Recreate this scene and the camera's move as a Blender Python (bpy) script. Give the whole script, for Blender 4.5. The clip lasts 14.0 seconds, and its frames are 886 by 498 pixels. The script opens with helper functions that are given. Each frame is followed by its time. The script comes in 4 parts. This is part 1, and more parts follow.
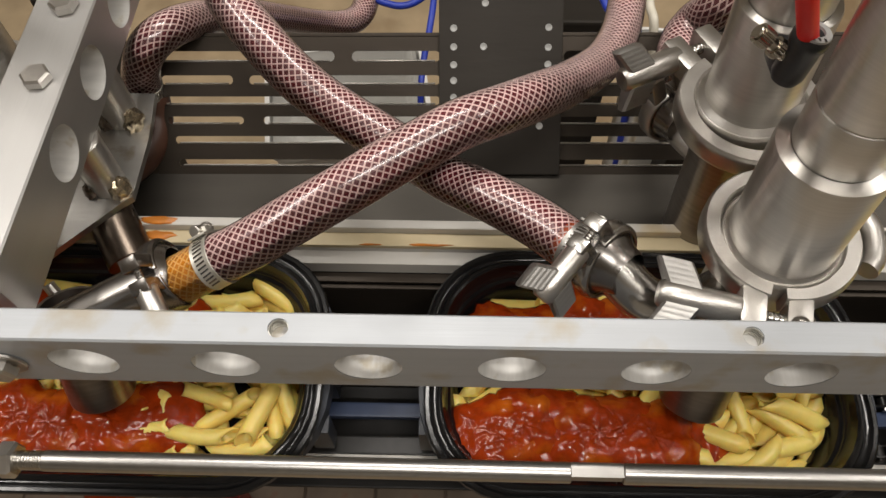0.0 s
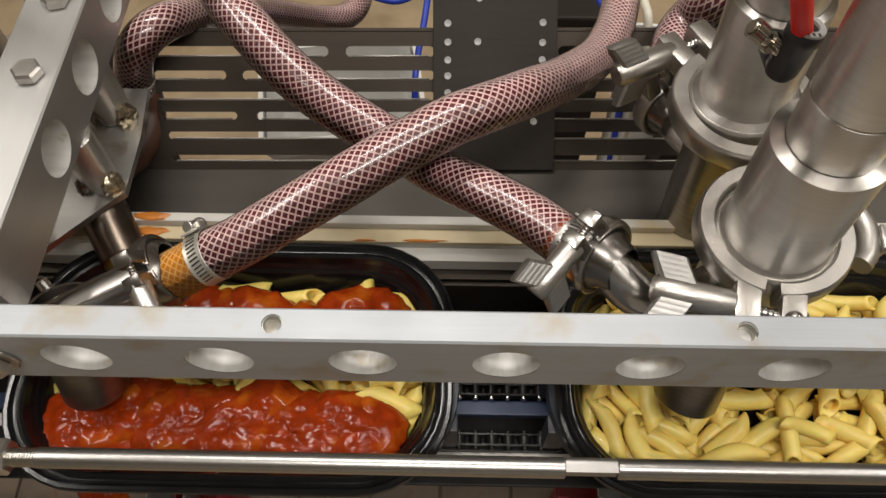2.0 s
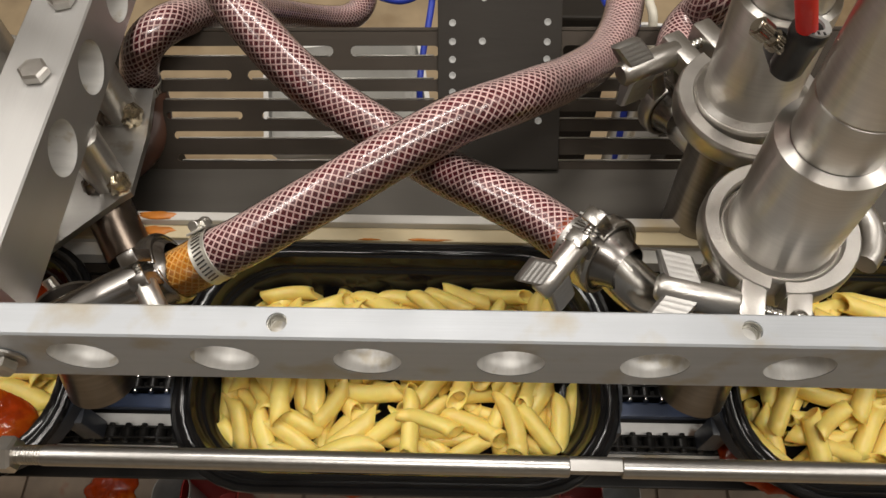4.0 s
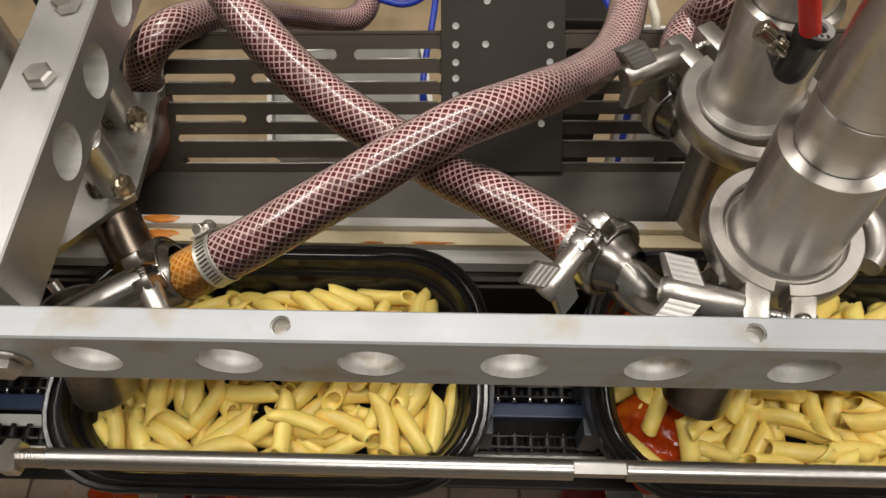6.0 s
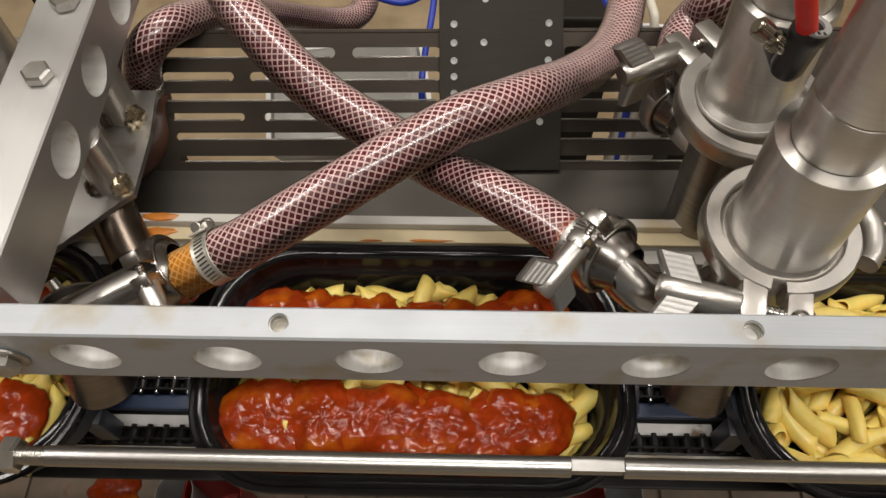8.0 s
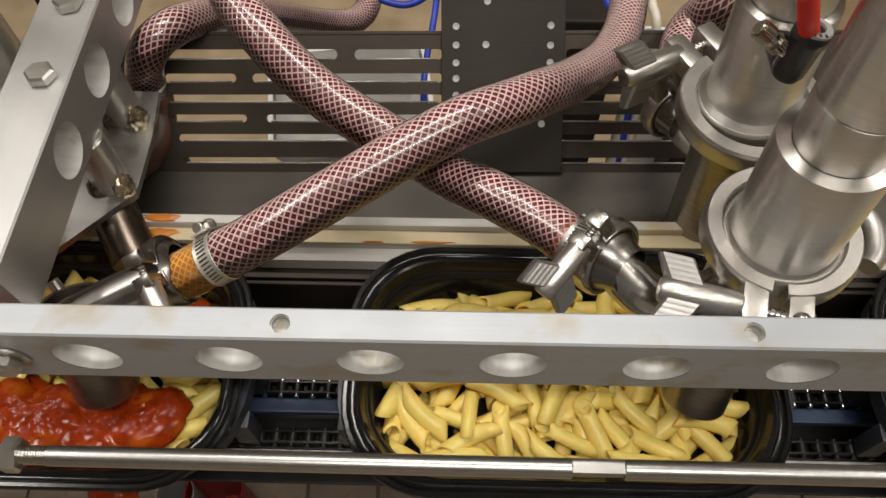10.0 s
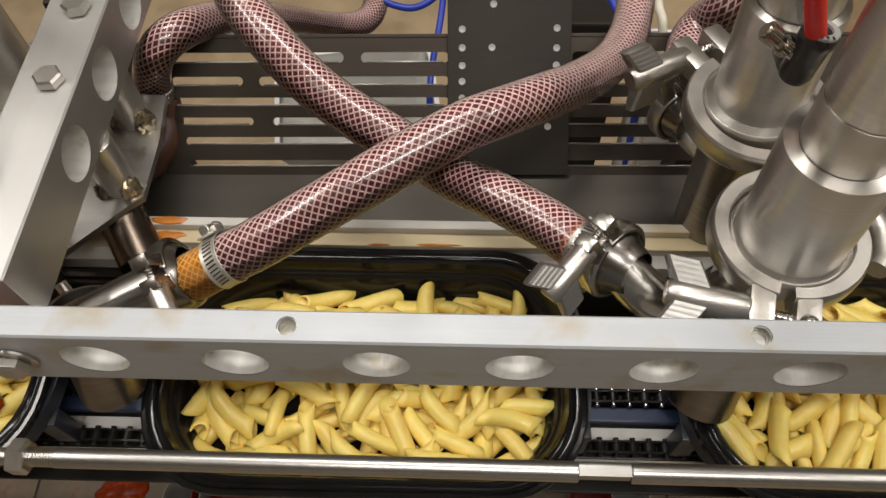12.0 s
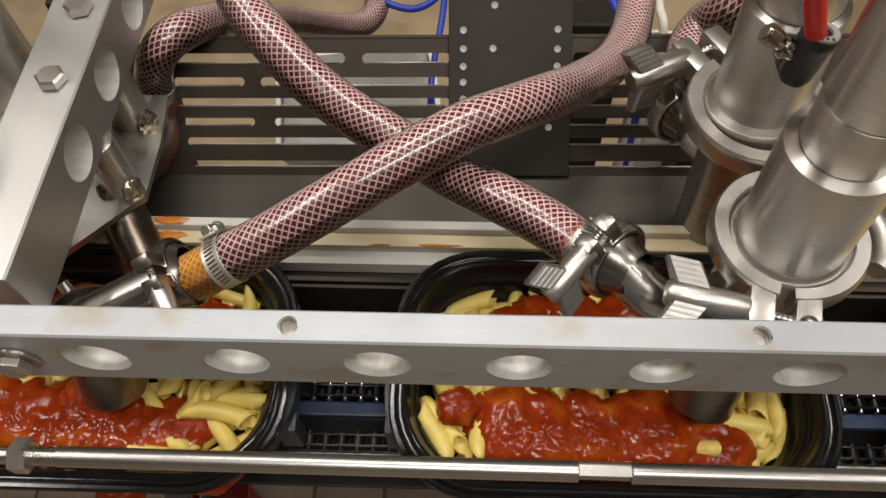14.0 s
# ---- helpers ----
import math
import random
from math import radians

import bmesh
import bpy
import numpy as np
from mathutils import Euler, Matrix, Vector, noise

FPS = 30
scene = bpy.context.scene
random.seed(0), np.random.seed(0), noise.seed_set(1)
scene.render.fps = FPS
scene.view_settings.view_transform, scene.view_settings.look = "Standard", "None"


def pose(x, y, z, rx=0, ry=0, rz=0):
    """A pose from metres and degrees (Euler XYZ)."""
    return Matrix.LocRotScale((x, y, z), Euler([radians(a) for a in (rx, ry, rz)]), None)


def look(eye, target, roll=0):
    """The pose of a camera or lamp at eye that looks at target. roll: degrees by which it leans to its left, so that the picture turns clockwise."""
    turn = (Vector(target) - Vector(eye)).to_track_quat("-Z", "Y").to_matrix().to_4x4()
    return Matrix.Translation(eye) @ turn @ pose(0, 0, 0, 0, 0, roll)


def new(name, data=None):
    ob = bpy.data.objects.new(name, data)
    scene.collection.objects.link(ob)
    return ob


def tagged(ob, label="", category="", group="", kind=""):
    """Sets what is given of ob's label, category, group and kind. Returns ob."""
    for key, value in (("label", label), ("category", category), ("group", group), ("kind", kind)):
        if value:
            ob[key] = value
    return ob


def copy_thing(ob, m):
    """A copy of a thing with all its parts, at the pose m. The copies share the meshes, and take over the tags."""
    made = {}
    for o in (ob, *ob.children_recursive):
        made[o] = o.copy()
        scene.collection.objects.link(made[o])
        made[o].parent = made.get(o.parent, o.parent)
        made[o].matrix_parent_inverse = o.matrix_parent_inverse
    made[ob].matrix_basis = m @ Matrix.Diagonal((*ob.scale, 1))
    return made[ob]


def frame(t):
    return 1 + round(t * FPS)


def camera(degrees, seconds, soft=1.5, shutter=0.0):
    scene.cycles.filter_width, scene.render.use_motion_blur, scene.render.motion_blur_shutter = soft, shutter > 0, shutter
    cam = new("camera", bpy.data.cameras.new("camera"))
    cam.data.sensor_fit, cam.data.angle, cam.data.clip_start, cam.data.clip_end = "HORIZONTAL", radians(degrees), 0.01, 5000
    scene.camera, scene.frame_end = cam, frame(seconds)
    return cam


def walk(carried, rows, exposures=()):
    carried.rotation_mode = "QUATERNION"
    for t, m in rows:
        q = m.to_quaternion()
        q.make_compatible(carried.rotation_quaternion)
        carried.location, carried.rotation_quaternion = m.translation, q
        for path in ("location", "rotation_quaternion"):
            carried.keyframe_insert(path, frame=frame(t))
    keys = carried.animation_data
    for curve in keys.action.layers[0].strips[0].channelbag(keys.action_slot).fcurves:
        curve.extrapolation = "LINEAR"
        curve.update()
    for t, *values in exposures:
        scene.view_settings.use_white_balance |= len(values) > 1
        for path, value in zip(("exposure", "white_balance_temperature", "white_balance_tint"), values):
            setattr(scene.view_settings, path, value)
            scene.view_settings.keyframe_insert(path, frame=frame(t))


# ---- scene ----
cam = camera(60.1, 14.0)
PATH = [
    (0, (0.207, -0.152, 1.404), (0.177, 0.832, -0.337), -0.6),
    (0.5, (0.207, -0.152, 1.404), (0.182, 0.83, -0.338), -0.4),
    (1, (0.207, -0.152, 1.404), (0.185, 0.828, -0.34), -0.3),
    (1.5, (0.207, -0.152, 1.404), (0.19, 0.825, -0.341), 0.0),
    (2, (0.207, -0.152, 1.403), (0.192, 0.824, -0.343), 0.1),
    (2.5, (0.208, -0.152, 1.403), (0.192, 0.822, -0.343), 0.0),
    (3, (0.207, -0.153, 1.403), (0.188, 0.82, -0.344), -0.1),
    (5.5, (0.208, -0.153, 1.404), (0.17, 0.828, -0.338), -1.1),
    (6, (0.207, -0.153, 1.404), (0.171, 0.828, -0.338), -1.0),
    (6.5, (0.207, -0.154, 1.404), (0.17, 0.828, -0.338), -1.1),
    (7, (0.208, -0.154, 1.404), (0.17, 0.828, -0.338), -1.1),
    (7.5, (0.208, -0.154, 1.404), (0.171, 0.827, -0.339), -1.1),
    (8, (0.208, -0.154, 1.404), (0.173, 0.825, -0.339), -1.0),
    (10.5, (0.208, -0.155, 1.404), (0.167, 0.832, -0.335), -1.1),
    (11, (0.208, -0.155, 1.404), (0.162, 0.833, -0.334), -1.4),
    (11.5, (0.208, -0.155, 1.404), (0.157, 0.834, -0.333), -1.5),
    (12, (0.208, -0.155, 1.404), (0.153, 0.836, -0.332), -1.8),
    (12.5, (0.208, -0.155, 1.405), (0.152, 0.835, -0.332), -1.8),
    (13, (0.208, -0.155, 1.405), (0.152, 0.834, -0.332), -1.8),
    (13.5, (0.207, -0.156, 1.405), (0.152, 0.835, -0.331), -1.8),
    (14, (0.208, -0.156, 1.405), (0.151, 0.837, -0.33), -1.8),
]
walk(cam, [(t, look(eye, target, roll)) for t, eye, target, roll in PATH])

# ---- light ----
world = bpy.data.worlds.new("room_world")
world.use_nodes = True
world.node_tree.nodes["Background"].inputs["Color"].default_value = (1.0, 0.95, 0.88, 1)
world.node_tree.nodes["Background"].inputs["Strength"].default_value = 0.15
scene.world = world
LAMP_POWER = 22.6
scene.view_settings.exposure = 0.0


def ceiling_lamp(x, y, rz, power):
    data = bpy.data.lights.new("ceiling_lamp", "AREA")
    data.shape, data.size, data.size_y = "RECTANGLE", 1.3, 0.16
    data.energy, data.color = power, (1.0, 0.948, 0.885)
    lamp = new("ceiling_lamp", data)
    lamp.matrix_world = pose(x, y, 2.93, 0, 0, rz)


ceiling_lamp(0.5, -0.55, 0, LAMP_POWER)
ceiling_lamp(0.1, 0.75, 0, LAMP_POWER)
ceiling_lamp(-1.3, 0.3, 90, LAMP_POWER)
ceiling_lamp(1.9, 0.3, 90, LAMP_POWER)


# ---- materials ----
def mat(name, colour, rough=0.5, metal=0.0, spread=0.12, grain=40.0, bump=0.0, bump_scale=300.0, stretch=(1, 1, 1),
        rough_spread=0.1, coat=0.0, sss=0.0, aniso=0.0, second=None, second_scale=8.0, second_at=0.6, soft=0.08, spec=0.5, rnd=0.0):
    m = bpy.data.materials.new(name)
    m.use_nodes = True
    nt = m.node_tree
    n, l = nt.nodes, nt.links
    b = n["Principled BSDF"]
    co = n.new("ShaderNodeTexCoord")
    mp = n.new("ShaderNodeMapping")
    mp.inputs["Scale"].default_value = stretch
    l.new(co.outputs["Object"], mp.inputs["Vector"])
    t = n.new("ShaderNodeTexNoise")
    t.inputs["Scale"].default_value, t.inputs["Detail"].default_value = grain, 6
    l.new(mp.outputs["Vector"], t.inputs["Vector"])
    r = n.new("ShaderNodeValToRGB")
    r.color_ramp.elements[0].position, r.color_ramp.elements[1].position = 0.3, 0.7
    r.color_ramp.elements[0].color = (*[c * (1 - spread) for c in colour], 1)
    r.color_ramp.elements[1].color = (*[min(1, c * (1 + spread)) for c in colour], 1)
    l.new(t.outputs["Fac"], r.inputs["Fac"])
    out = r.outputs["Color"]
    if second:
        t2 = n.new("ShaderNodeTexNoise")
        t2.inputs["Scale"].default_value, t2.inputs["Detail"].default_value = second_scale, 5
        l.new(co.outputs["Object"], t2.inputs["Vector"])
        r2 = n.new("ShaderNodeValToRGB")
        r2.color_ramp.elements[0].position, r2.color_ramp.elements[1].position = second_at, second_at + soft
        l.new(t2.outputs["Fac"], r2.inputs["Fac"])
        mx = n.new("ShaderNodeMix")
        mx.data_type = "RGBA"
        l.new(r2.outputs["Color"], mx.inputs[0])
        l.new(out, mx.inputs[6])
        mx.inputs[7].default_value = (*second, 1)
        out = mx.outputs[2]
    if rnd:
        oi = n.new("ShaderNodeObjectInfo")
        mr = n.new("ShaderNodeMapRange")
        mr.inputs["To Min"].default_value, mr.inputs["To Max"].default_value = 1 - rnd, 1 + rnd
        l.new(oi.outputs["Random"], mr.inputs["Value"])
        hs = n.new("ShaderNodeHueSaturation")
        l.new(mr.outputs["Result"], hs.inputs["Value"])
        l.new(out, hs.inputs["Color"])
        out = hs.outputs["Color"]
    l.new(out, b.inputs["Base Color"])
    rr = n.new("ShaderNodeMapRange")
    rr.inputs["To Min"].default_value, rr.inputs["To Max"].default_value = max(0.02, rough - rough_spread), rough + rough_spread
    t3 = n.new("ShaderNodeTexNoise")
    t3.inputs["Scale"].default_value, t3.inputs["Detail"].default_value = grain * 0.4, 4
    l.new(co.outputs["Object"], t3.inputs["Vector"])
    l.new(t3.outputs["Fac"], rr.inputs["Value"])
    l.new(rr.outputs["Result"], b.inputs["Roughness"])
    b.inputs["Metallic"].default_value = metal
    b.inputs["Anisotropic"].default_value = aniso
    if aniso:
        tan = n.new("ShaderNodeTangent")
        tan.direction_type, tan.axis = "RADIAL", "Z"
        l.new(tan.outputs["Tangent"], b.inputs["Tangent"])
        b.inputs["Anisotropic Rotation"].default_value = 0.25
    b.inputs["Specular IOR Level"].default_value = spec
    b.inputs["Coat Weight"].default_value = coat
    b.inputs["Coat Roughness"].default_value = 0.08
    if sss:
        b.inputs["Subsurface Weight"].default_value = sss
        b.inputs["Subsurface Radius"].default_value = (0.006, 0.003, 0.0015)
        b.inputs["Subsurface Scale"].default_value = 1.0
    if bump:
        tb = n.new("ShaderNodeTexNoise")
        tb.inputs["Scale"].default_value, tb.inputs["Detail"].default_value = bump_scale, 4
        l.new(mp.outputs["Vector"], tb.inputs["Vector"])
        bp = n.new("ShaderNodeBump")
        bp.inputs["Strength"].default_value, bp.inputs["Distance"].default_value = bump, 0.002
        l.new(tb.outputs["Fac"], bp.inputs["Height"])
        l.new(bp.outputs["Normal"], b.inputs["Normal"])
    return m


STEEL = mat("brushed_stainless", (0.56, 0.541, 0.508), 0.33, 1.0, 0.05, 700, 0.02, 1500, (0.03, 0.03, 1), rough_spread=0.06, aniso=0.85)
ROD = mat("drawn_steel_rod", (0.42, 0.41, 0.395), 0.31, 1.0, 0.06, 200, 0.0, rough_spread=0.02)
# Darker copies of polished and brushed stainless; their colour holds dark reflections.
SHADED_POLISHED = mat("polished_stainless_dark_reflections", (0.27, 0.255, 0.24), 0.26, 1.0, 0.07, 50, 0.0)
SHADED_BRUSHED = mat("brushed_stainless_dark_reflections", (0.29, 0.262, 0.235), 0.33, 1.0, 0.12, 300, 0.03, 900, (0.03, 0.03, 1), rough_spread=0.04, aniso=0.6)
POLISHED = mat("polished_stainless", (0.48, 0.465, 0.44), 0.24, 1.0, 0.07, 50, 0.0)
CAST = mat("cast_stainless", (0.54, 0.52, 0.49), 0.36, 1.0, 0.08, 80, 0.10, 700)
ALU_X = mat("milled_aluminium_lengthwise", (0.415, 0.435, 0.46), 0.47, 0.30, 0.05, 110, 0.07, 700, (0.03, 1, 1),
            second=(0.365, 0.335, 0.28), second_scale=26, second_at=0.56, soft=0.14)
ALU_Y = mat("milled_aluminium", (0.56, 0.555, 0.545), 0.46, 1.0, 0.05, 30, 0.05, 700, (0.05, 1, 1))
ALU_BORE = mat("bored_aluminium", (0.60, 0.59, 0.565), 0.5, 0.15, 0.14, 120, 0.2, 260, (1, 0.2, 1), second=(0.48, 0.44, 0.36), second_scale=60, second_at=0.58)
DARK_STEEL = mat("dull_steel_sheet", (0.030, 0.026, 0.022), 0.5, 0.2, 0.12, 30, 0.08, 250, (0.2, 1, 1), spec=0.15)
PANEL = mat("slotted_steel_sheet", (0.046, 0.037, 0.029), 0.46, 0.5, 0.25, 25, 0.06, 250, (0.15, 1, 1), spec=0.25)
APRON = mat("dull_folded_sheet", (0.060, 0.054, 0.046), 0.50, 0.6, 0.22, 20, 0.05, 250, (0.15, 1, 1), spec=0.3)
# Near-black colour for the shade between trays and chains.
GAP_SHADE = mat("gap_shade_black", (0.011, 0.010, 0.009), 0.5, 0.0, 0.4, 30, 0.1, 120, spec=0.2)
BLACK_STEEL = mat("blackened_chain_steel", (0.014, 0.013, 0.012), 0.36, 0.2, 0.3, 90, spec=0.3)
CHAIN_PIN = mat("bright_chain_pin", (0.5, 0.49, 0.47), 0.25, 1.0, 0.1, 90)
WELD = mat("weld_bead", (0.60, 0.52, 0.38), 0.24, 1.0, 0.25, 220, 0.35, 300, second=(0.06, 0.05, 0.04), second_scale=90, second_at=0.60)
# Heat stain on the weld beads; on the valve tube, painted dark reflections.
STAIN_AND_REFLECTION = mat("heat_stain_and_reflection_steel", (0.13, 0.105, 0.085), 0.30, 1.0, 0.2, 60)
PLATE = mat("dull_rolled_plate", (0.40, 0.39, 0.37), 0.42, 1.0, 0.10, 60, 0.05, 400, (0.1, 1, 1), second=(0.28, 0.25, 0.20), second_scale=30, second_at=0.58)
CLIP_BAND = mat("rolled_clip_steel", (0.66, 0.64, 0.58), 0.50, 1.0, 0.12, 150, 0.05, 500)
WING = mat("tumbled_stainless", (0.36, 0.35, 0.335), 0.45, 1.0, 0.08, 80, 0.06, 600)
DARK_BROWN = mat("dark_brown_rubber", (0.085, 0.038, 0.024), 0.4, 0.0, 0.2, 60)
HOSE_CORE = mat("sauce_filled_hose", (0.095, 0.005, 0.012), 0.35, 0.0, 0.3, 60, coat=0.2)
HOSE_AMBER = mat("oily_amber_hose", (0.55, 0.22, 0.008), 0.3, 0.0, 0.3, 60, coat=0.5)
HOSE_ORANGE = mat("orange_hose", (0.50, 0.10, 0.03), 0.3, 0.0, 0.3, 60, coat=0.5)
BRAID = mat("pale_pink_braid", (0.82, 0.66, 0.64), 0.35, 0.0, 0.12, 120, coat=0.4)
BRAID_AMBER = mat("amber_braid", (0.80, 0.50, 0.13), 0.35, 0.0, 0.12, 120, coat=0.4)
TRAY = mat("black_tray_plastic", (0.007, 0.007, 0.0075), 0.16, 0.0, 0.3, 60, 0.04, 160, rough_spread=0.05, spec=0.36)
CARRIER = mat("slate_blue_carrier", (0.024, 0.028, 0.037), 0.42, 0.0, 0.2, 40, 0.05, 200)
BLUE_RAIL = mat("blue_wear_strip", (0.032, 0.050, 0.105), 0.45, 0.0, 0.2, 40)
PASTA = mat("cooked_pasta", (0.85, 0.605, 0.160), 0.42, 0.0, 0.07, 90, 0.06, 350, sss=0.45, coat=0.08, rnd=0.07, rough_spread=0.08)
SAUCE = mat("tomato_sauce", (0.25, 0.027, 0.003), 0.070, 0.0, 0.25, 110, 0.18, 260, coat=0.0, spec=0.28,
            second=(0.40, 0.088, 0.005), second_scale=42, second_at=0.55, soft=0.18, rough_spread=0.06)
WHITE_RAIL = mat("white_guide_plastic", (0.58, 0.56, 0.52), 0.45, 0.0, 0.06, 30, second=(0.55, 0.42, 0.22), second_scale=9, second_at=0.58, soft=0.12)
DULL_BOARD = mat("scuffed_plastic_board", (0.60, 0.585, 0.56), 0.5, 0.0, 0.12, 60, second=(0.20, 0.14, 0.10), second_scale=40, second_at=0.58)
TAN_RAIL = mat("sauce_stained_plastic", (0.55, 0.46, 0.29), 0.5, 0.0, 0.15, 20, second=(0.5, 0.12, 0.02), second_scale=16, second_at=0.64, soft=0.07)
STAIN = mat("dried_sauce_smear", (0.50, 0.17, 0.02), 0.4, 0.0, 0.35, 60, 0.3, 200)
RED = mat("red_air_tube", (0.80, 0.015, 0.012), 0.42, 0.0, 0.05, 50, spec=0.3)
BLACK = mat("black_plastic", (0.015, 0.015, 0.016), 0.3, 0.0, 0.2, 60)
GREY_PLASTIC = mat("grey_plastic", (0.35, 0.35, 0.34), 0.4, 0.0, 0.1, 60)
BRASS = mat("nickel_plated_brass", (0.44, 0.405, 0.345), 0.25, 1.0, 0.15, 90)
BLUE = mat("blue_cable", (0.02, 0.05, 0.45), 0.4, 0.0, 0.1, 60)
CREAM = mat("cream_hose", (0.66, 0.62, 0.52), 0.4, 0.0, 0.1, 60)
FLOOR = mat("tan_resin_floor", (0.42, 0.32, 0.20), 0.5, 0.0, 0.18, 9, 0.05, 60, second=(0.30, 0.21, 0.12), second_scale=3, second_at=0.55)
WALL = mat("painted_wall", (0.62, 0.60, 0.56), 0.6, 0.0, 0.05, 5)
BIN_WHITE = mat("white_plastic_bin", (0.72, 0.71, 0.68), 0.4, 0.0, 0.08, 20)
BIN_RED = mat("red_plastic_crate", (0.24, 0.014, 0.010), 0.4, 0.0, 0.2, 30)
# Beige tile darkened in its colour for the shade under the conveyor.
SHADED_BEIGE = mat("beige_tile", (0.15, 0.112, 0.078), 0.5, 0.0, 0.25, 20, second=(0.16, 0.05, 0.02), second_scale=14, second_at=0.64, rnd=0.08)
GROUT = mat("dark_grout", (0.10, 0.07, 0.05), 0.7, 0.0, 0.2, 30)


def clear_film():
    m = bpy.data.materials.new("clear_hose_wall")
    m.use_nodes = True
    n, l = m.node_tree.nodes, m.node_tree.links
    n.remove(n["Principled BSDF"])
    tr, gl, mx, fr = (n.new(k) for k in ("ShaderNodeBsdfTransparent", "ShaderNodeBsdfGlossy", "ShaderNodeMixShader", "ShaderNodeFresnel"))
    tr.inputs["Color"].default_value = (0.97, 0.93, 0.92, 1)
    gl.inputs["Roughness"].default_value = 0.16
    fr.inputs["IOR"].default_value = 1.5
    l.new(fr.outputs[0], mx.inputs[0]), l.new(tr.outputs[0], mx.inputs[1]), l.new(gl.outputs[0], mx.inputs[2])
    l.new(mx.outputs[0], n["Material Output"].inputs["Surface"])
    return m


FILM = clear_film()


# ---- mesh helpers ----
def mesh_of(name, verts, faces, material, smooth=False):
    me = bpy.data.meshes.new(name)
    me.from_pydata([tuple(v) for v in verts], [], faces)
    me.materials.append(material)
    if smooth:
        me.polygons.foreach_set("use_smooth", [True] * len(me.polygons))
    me.update()
    return me


def part_mesh(name, me, parent, label="", m=None):
    ob = new(name, me)
    ob.parent = parent
    if m is not None:
        ob.matrix_basis = m
    return tagged(ob, label)


def part(name, bm, material, parent=None, label="", smooth=True, angle=40):
    me = bpy.data.meshes.new(name)
    bmesh.ops.recalc_face_normals(bm, faces=bm.faces)
    if smooth:
        for f in bm.faces:
            f.smooth = True
        for e in bm.edges:
            if len(e.link_faces) == 2 and e.calc_face_angle() > radians(angle):
                e.smooth = False
    bm.to_mesh(me)
    bm.free()
    me.materials.append(material)
    ob = new(name, me)
    if parent is not None:
        ob.parent = parent
    return tagged(ob, label)


def thing(name, m, label, category, group="", kind=""):
    ob = new(name)
    ob.empty_display_size = 0.01
    ob.matrix_basis = m
    return tagged(ob, label, category, group, kind)


def box(bm, size, centre=(0, 0, 0), bevel=0.0, m=None, segments=2):
    got = bmesh.ops.create_cube(bm, size=1.0)
    vs = got["verts"]
    bmesh.ops.scale(bm, vec=size, verts=vs)
    if bevel:
        es = list({e for v in vs for e in v.link_edges})
        made = bmesh.ops.bevel(bm, geom=es, offset=bevel, segments=segments, affect="EDGES", profile=0.6)
        vs = list({v for f in made["faces"] for v in f.verts} | {v for v in vs if v.is_valid})
    bmesh.ops.translate(bm, vec=centre, verts=vs)
    if m is not None:
        bmesh.ops.transform(bm, matrix=m, verts=vs)
    return vs


def lathe(bm, profile, n=40, m=None, closed=False):
    """Revolves (radius, height) pairs round z."""
    rings = []
    for r, z in profile:
        if r < 1e-6:
            rings.append([bm.verts.new((0, 0, z))])
        else:
            rings.append([bm.verts.new((r * math.cos(2 * math.pi * i / n), r * math.sin(2 * math.pi * i / n), z)) for i in range(n)])
    pairs = list(zip(rings, rings[1:])) + ([(rings[-1], rings[0])] if closed else [])
    for a, b in pairs:
        for i in range(n):
            j = (i + 1) % n
            if len(a) == 1 and len(b) == 1:
                continue
            if len(a) == 1:
                bm.faces.new((a[0], b[i], b[j]))
            elif len(b) == 1:
                bm.faces.new((a[i], a[j], b[0]))
            else:
                bm.faces.new((a[i], a[j], b[j], b[i]))
    vs = [v for r in rings for v in r]
    if m is not None:
        bmesh.ops.transform(bm, matrix=m, verts=vs)
    return vs


def solid(r, z0, z1, b=0.0006):
    return [(0, z0), (r - b, z0), (r, z0 + b), (r, z1 - b), (r - b, z1), (0, z1)]


def pipe(r, r_in, z0, z1, b=0.0005):
    return [(r_in, z0), (r - b, z0), (r, z0 + b), (r, z1 - b), (r - b, z1), (r_in, z1)]


def aim(a, b, up=(0, 0, 1)):
    """A pose at a whose z axis points at b."""
    z = (Vector(b) - Vector(a)).normalized()
    x = Vector(up).cross(z)
    if x.length < 1e-4:
        x = Vector((1, 0, 0))
    x.normalize()
    y = z.cross(x)
    m = Matrix((x, y, z)).transposed().to_4x4()
    m.translation = Vector(a)
    return m


def hexagon(bm, flats, z0, z1, m=None):
    r = flats / 2 / math.cos(math.pi / 6)
    c = flats / 2
    pro = [(0, z0), (c, z0), (r, z0 + 0.0012), (r, z1 - 0.0016), (c * 0.96, z1), (0, z1)]
    return lathe(bm, pro, 6, m)


def spline(points, step=0.004):
    p = [Vector(v) for v in points]
    p = [2 * p[0] - p[1]] + p + [2 * p[-1] - p[-2]]
    out = []
    for i in range(1, len(p) - 2):
        n = max(2, int((p[i + 1] - p[i]).length / step))
        for k in range(n):
            t = k / n
            out.append(0.5 * ((2 * p[i]) + (p[i + 1] - p[i - 1]) * t + (2 * p[i - 1] - 5 * p[i] + 4 * p[i + 1] - p[i + 2]) * t * t
                              + (3 * p[i] - p[i - 1] - 3 * p[i + 1] + p[i + 2]) * t ** 3))
    out.append(p[-2])
    return out


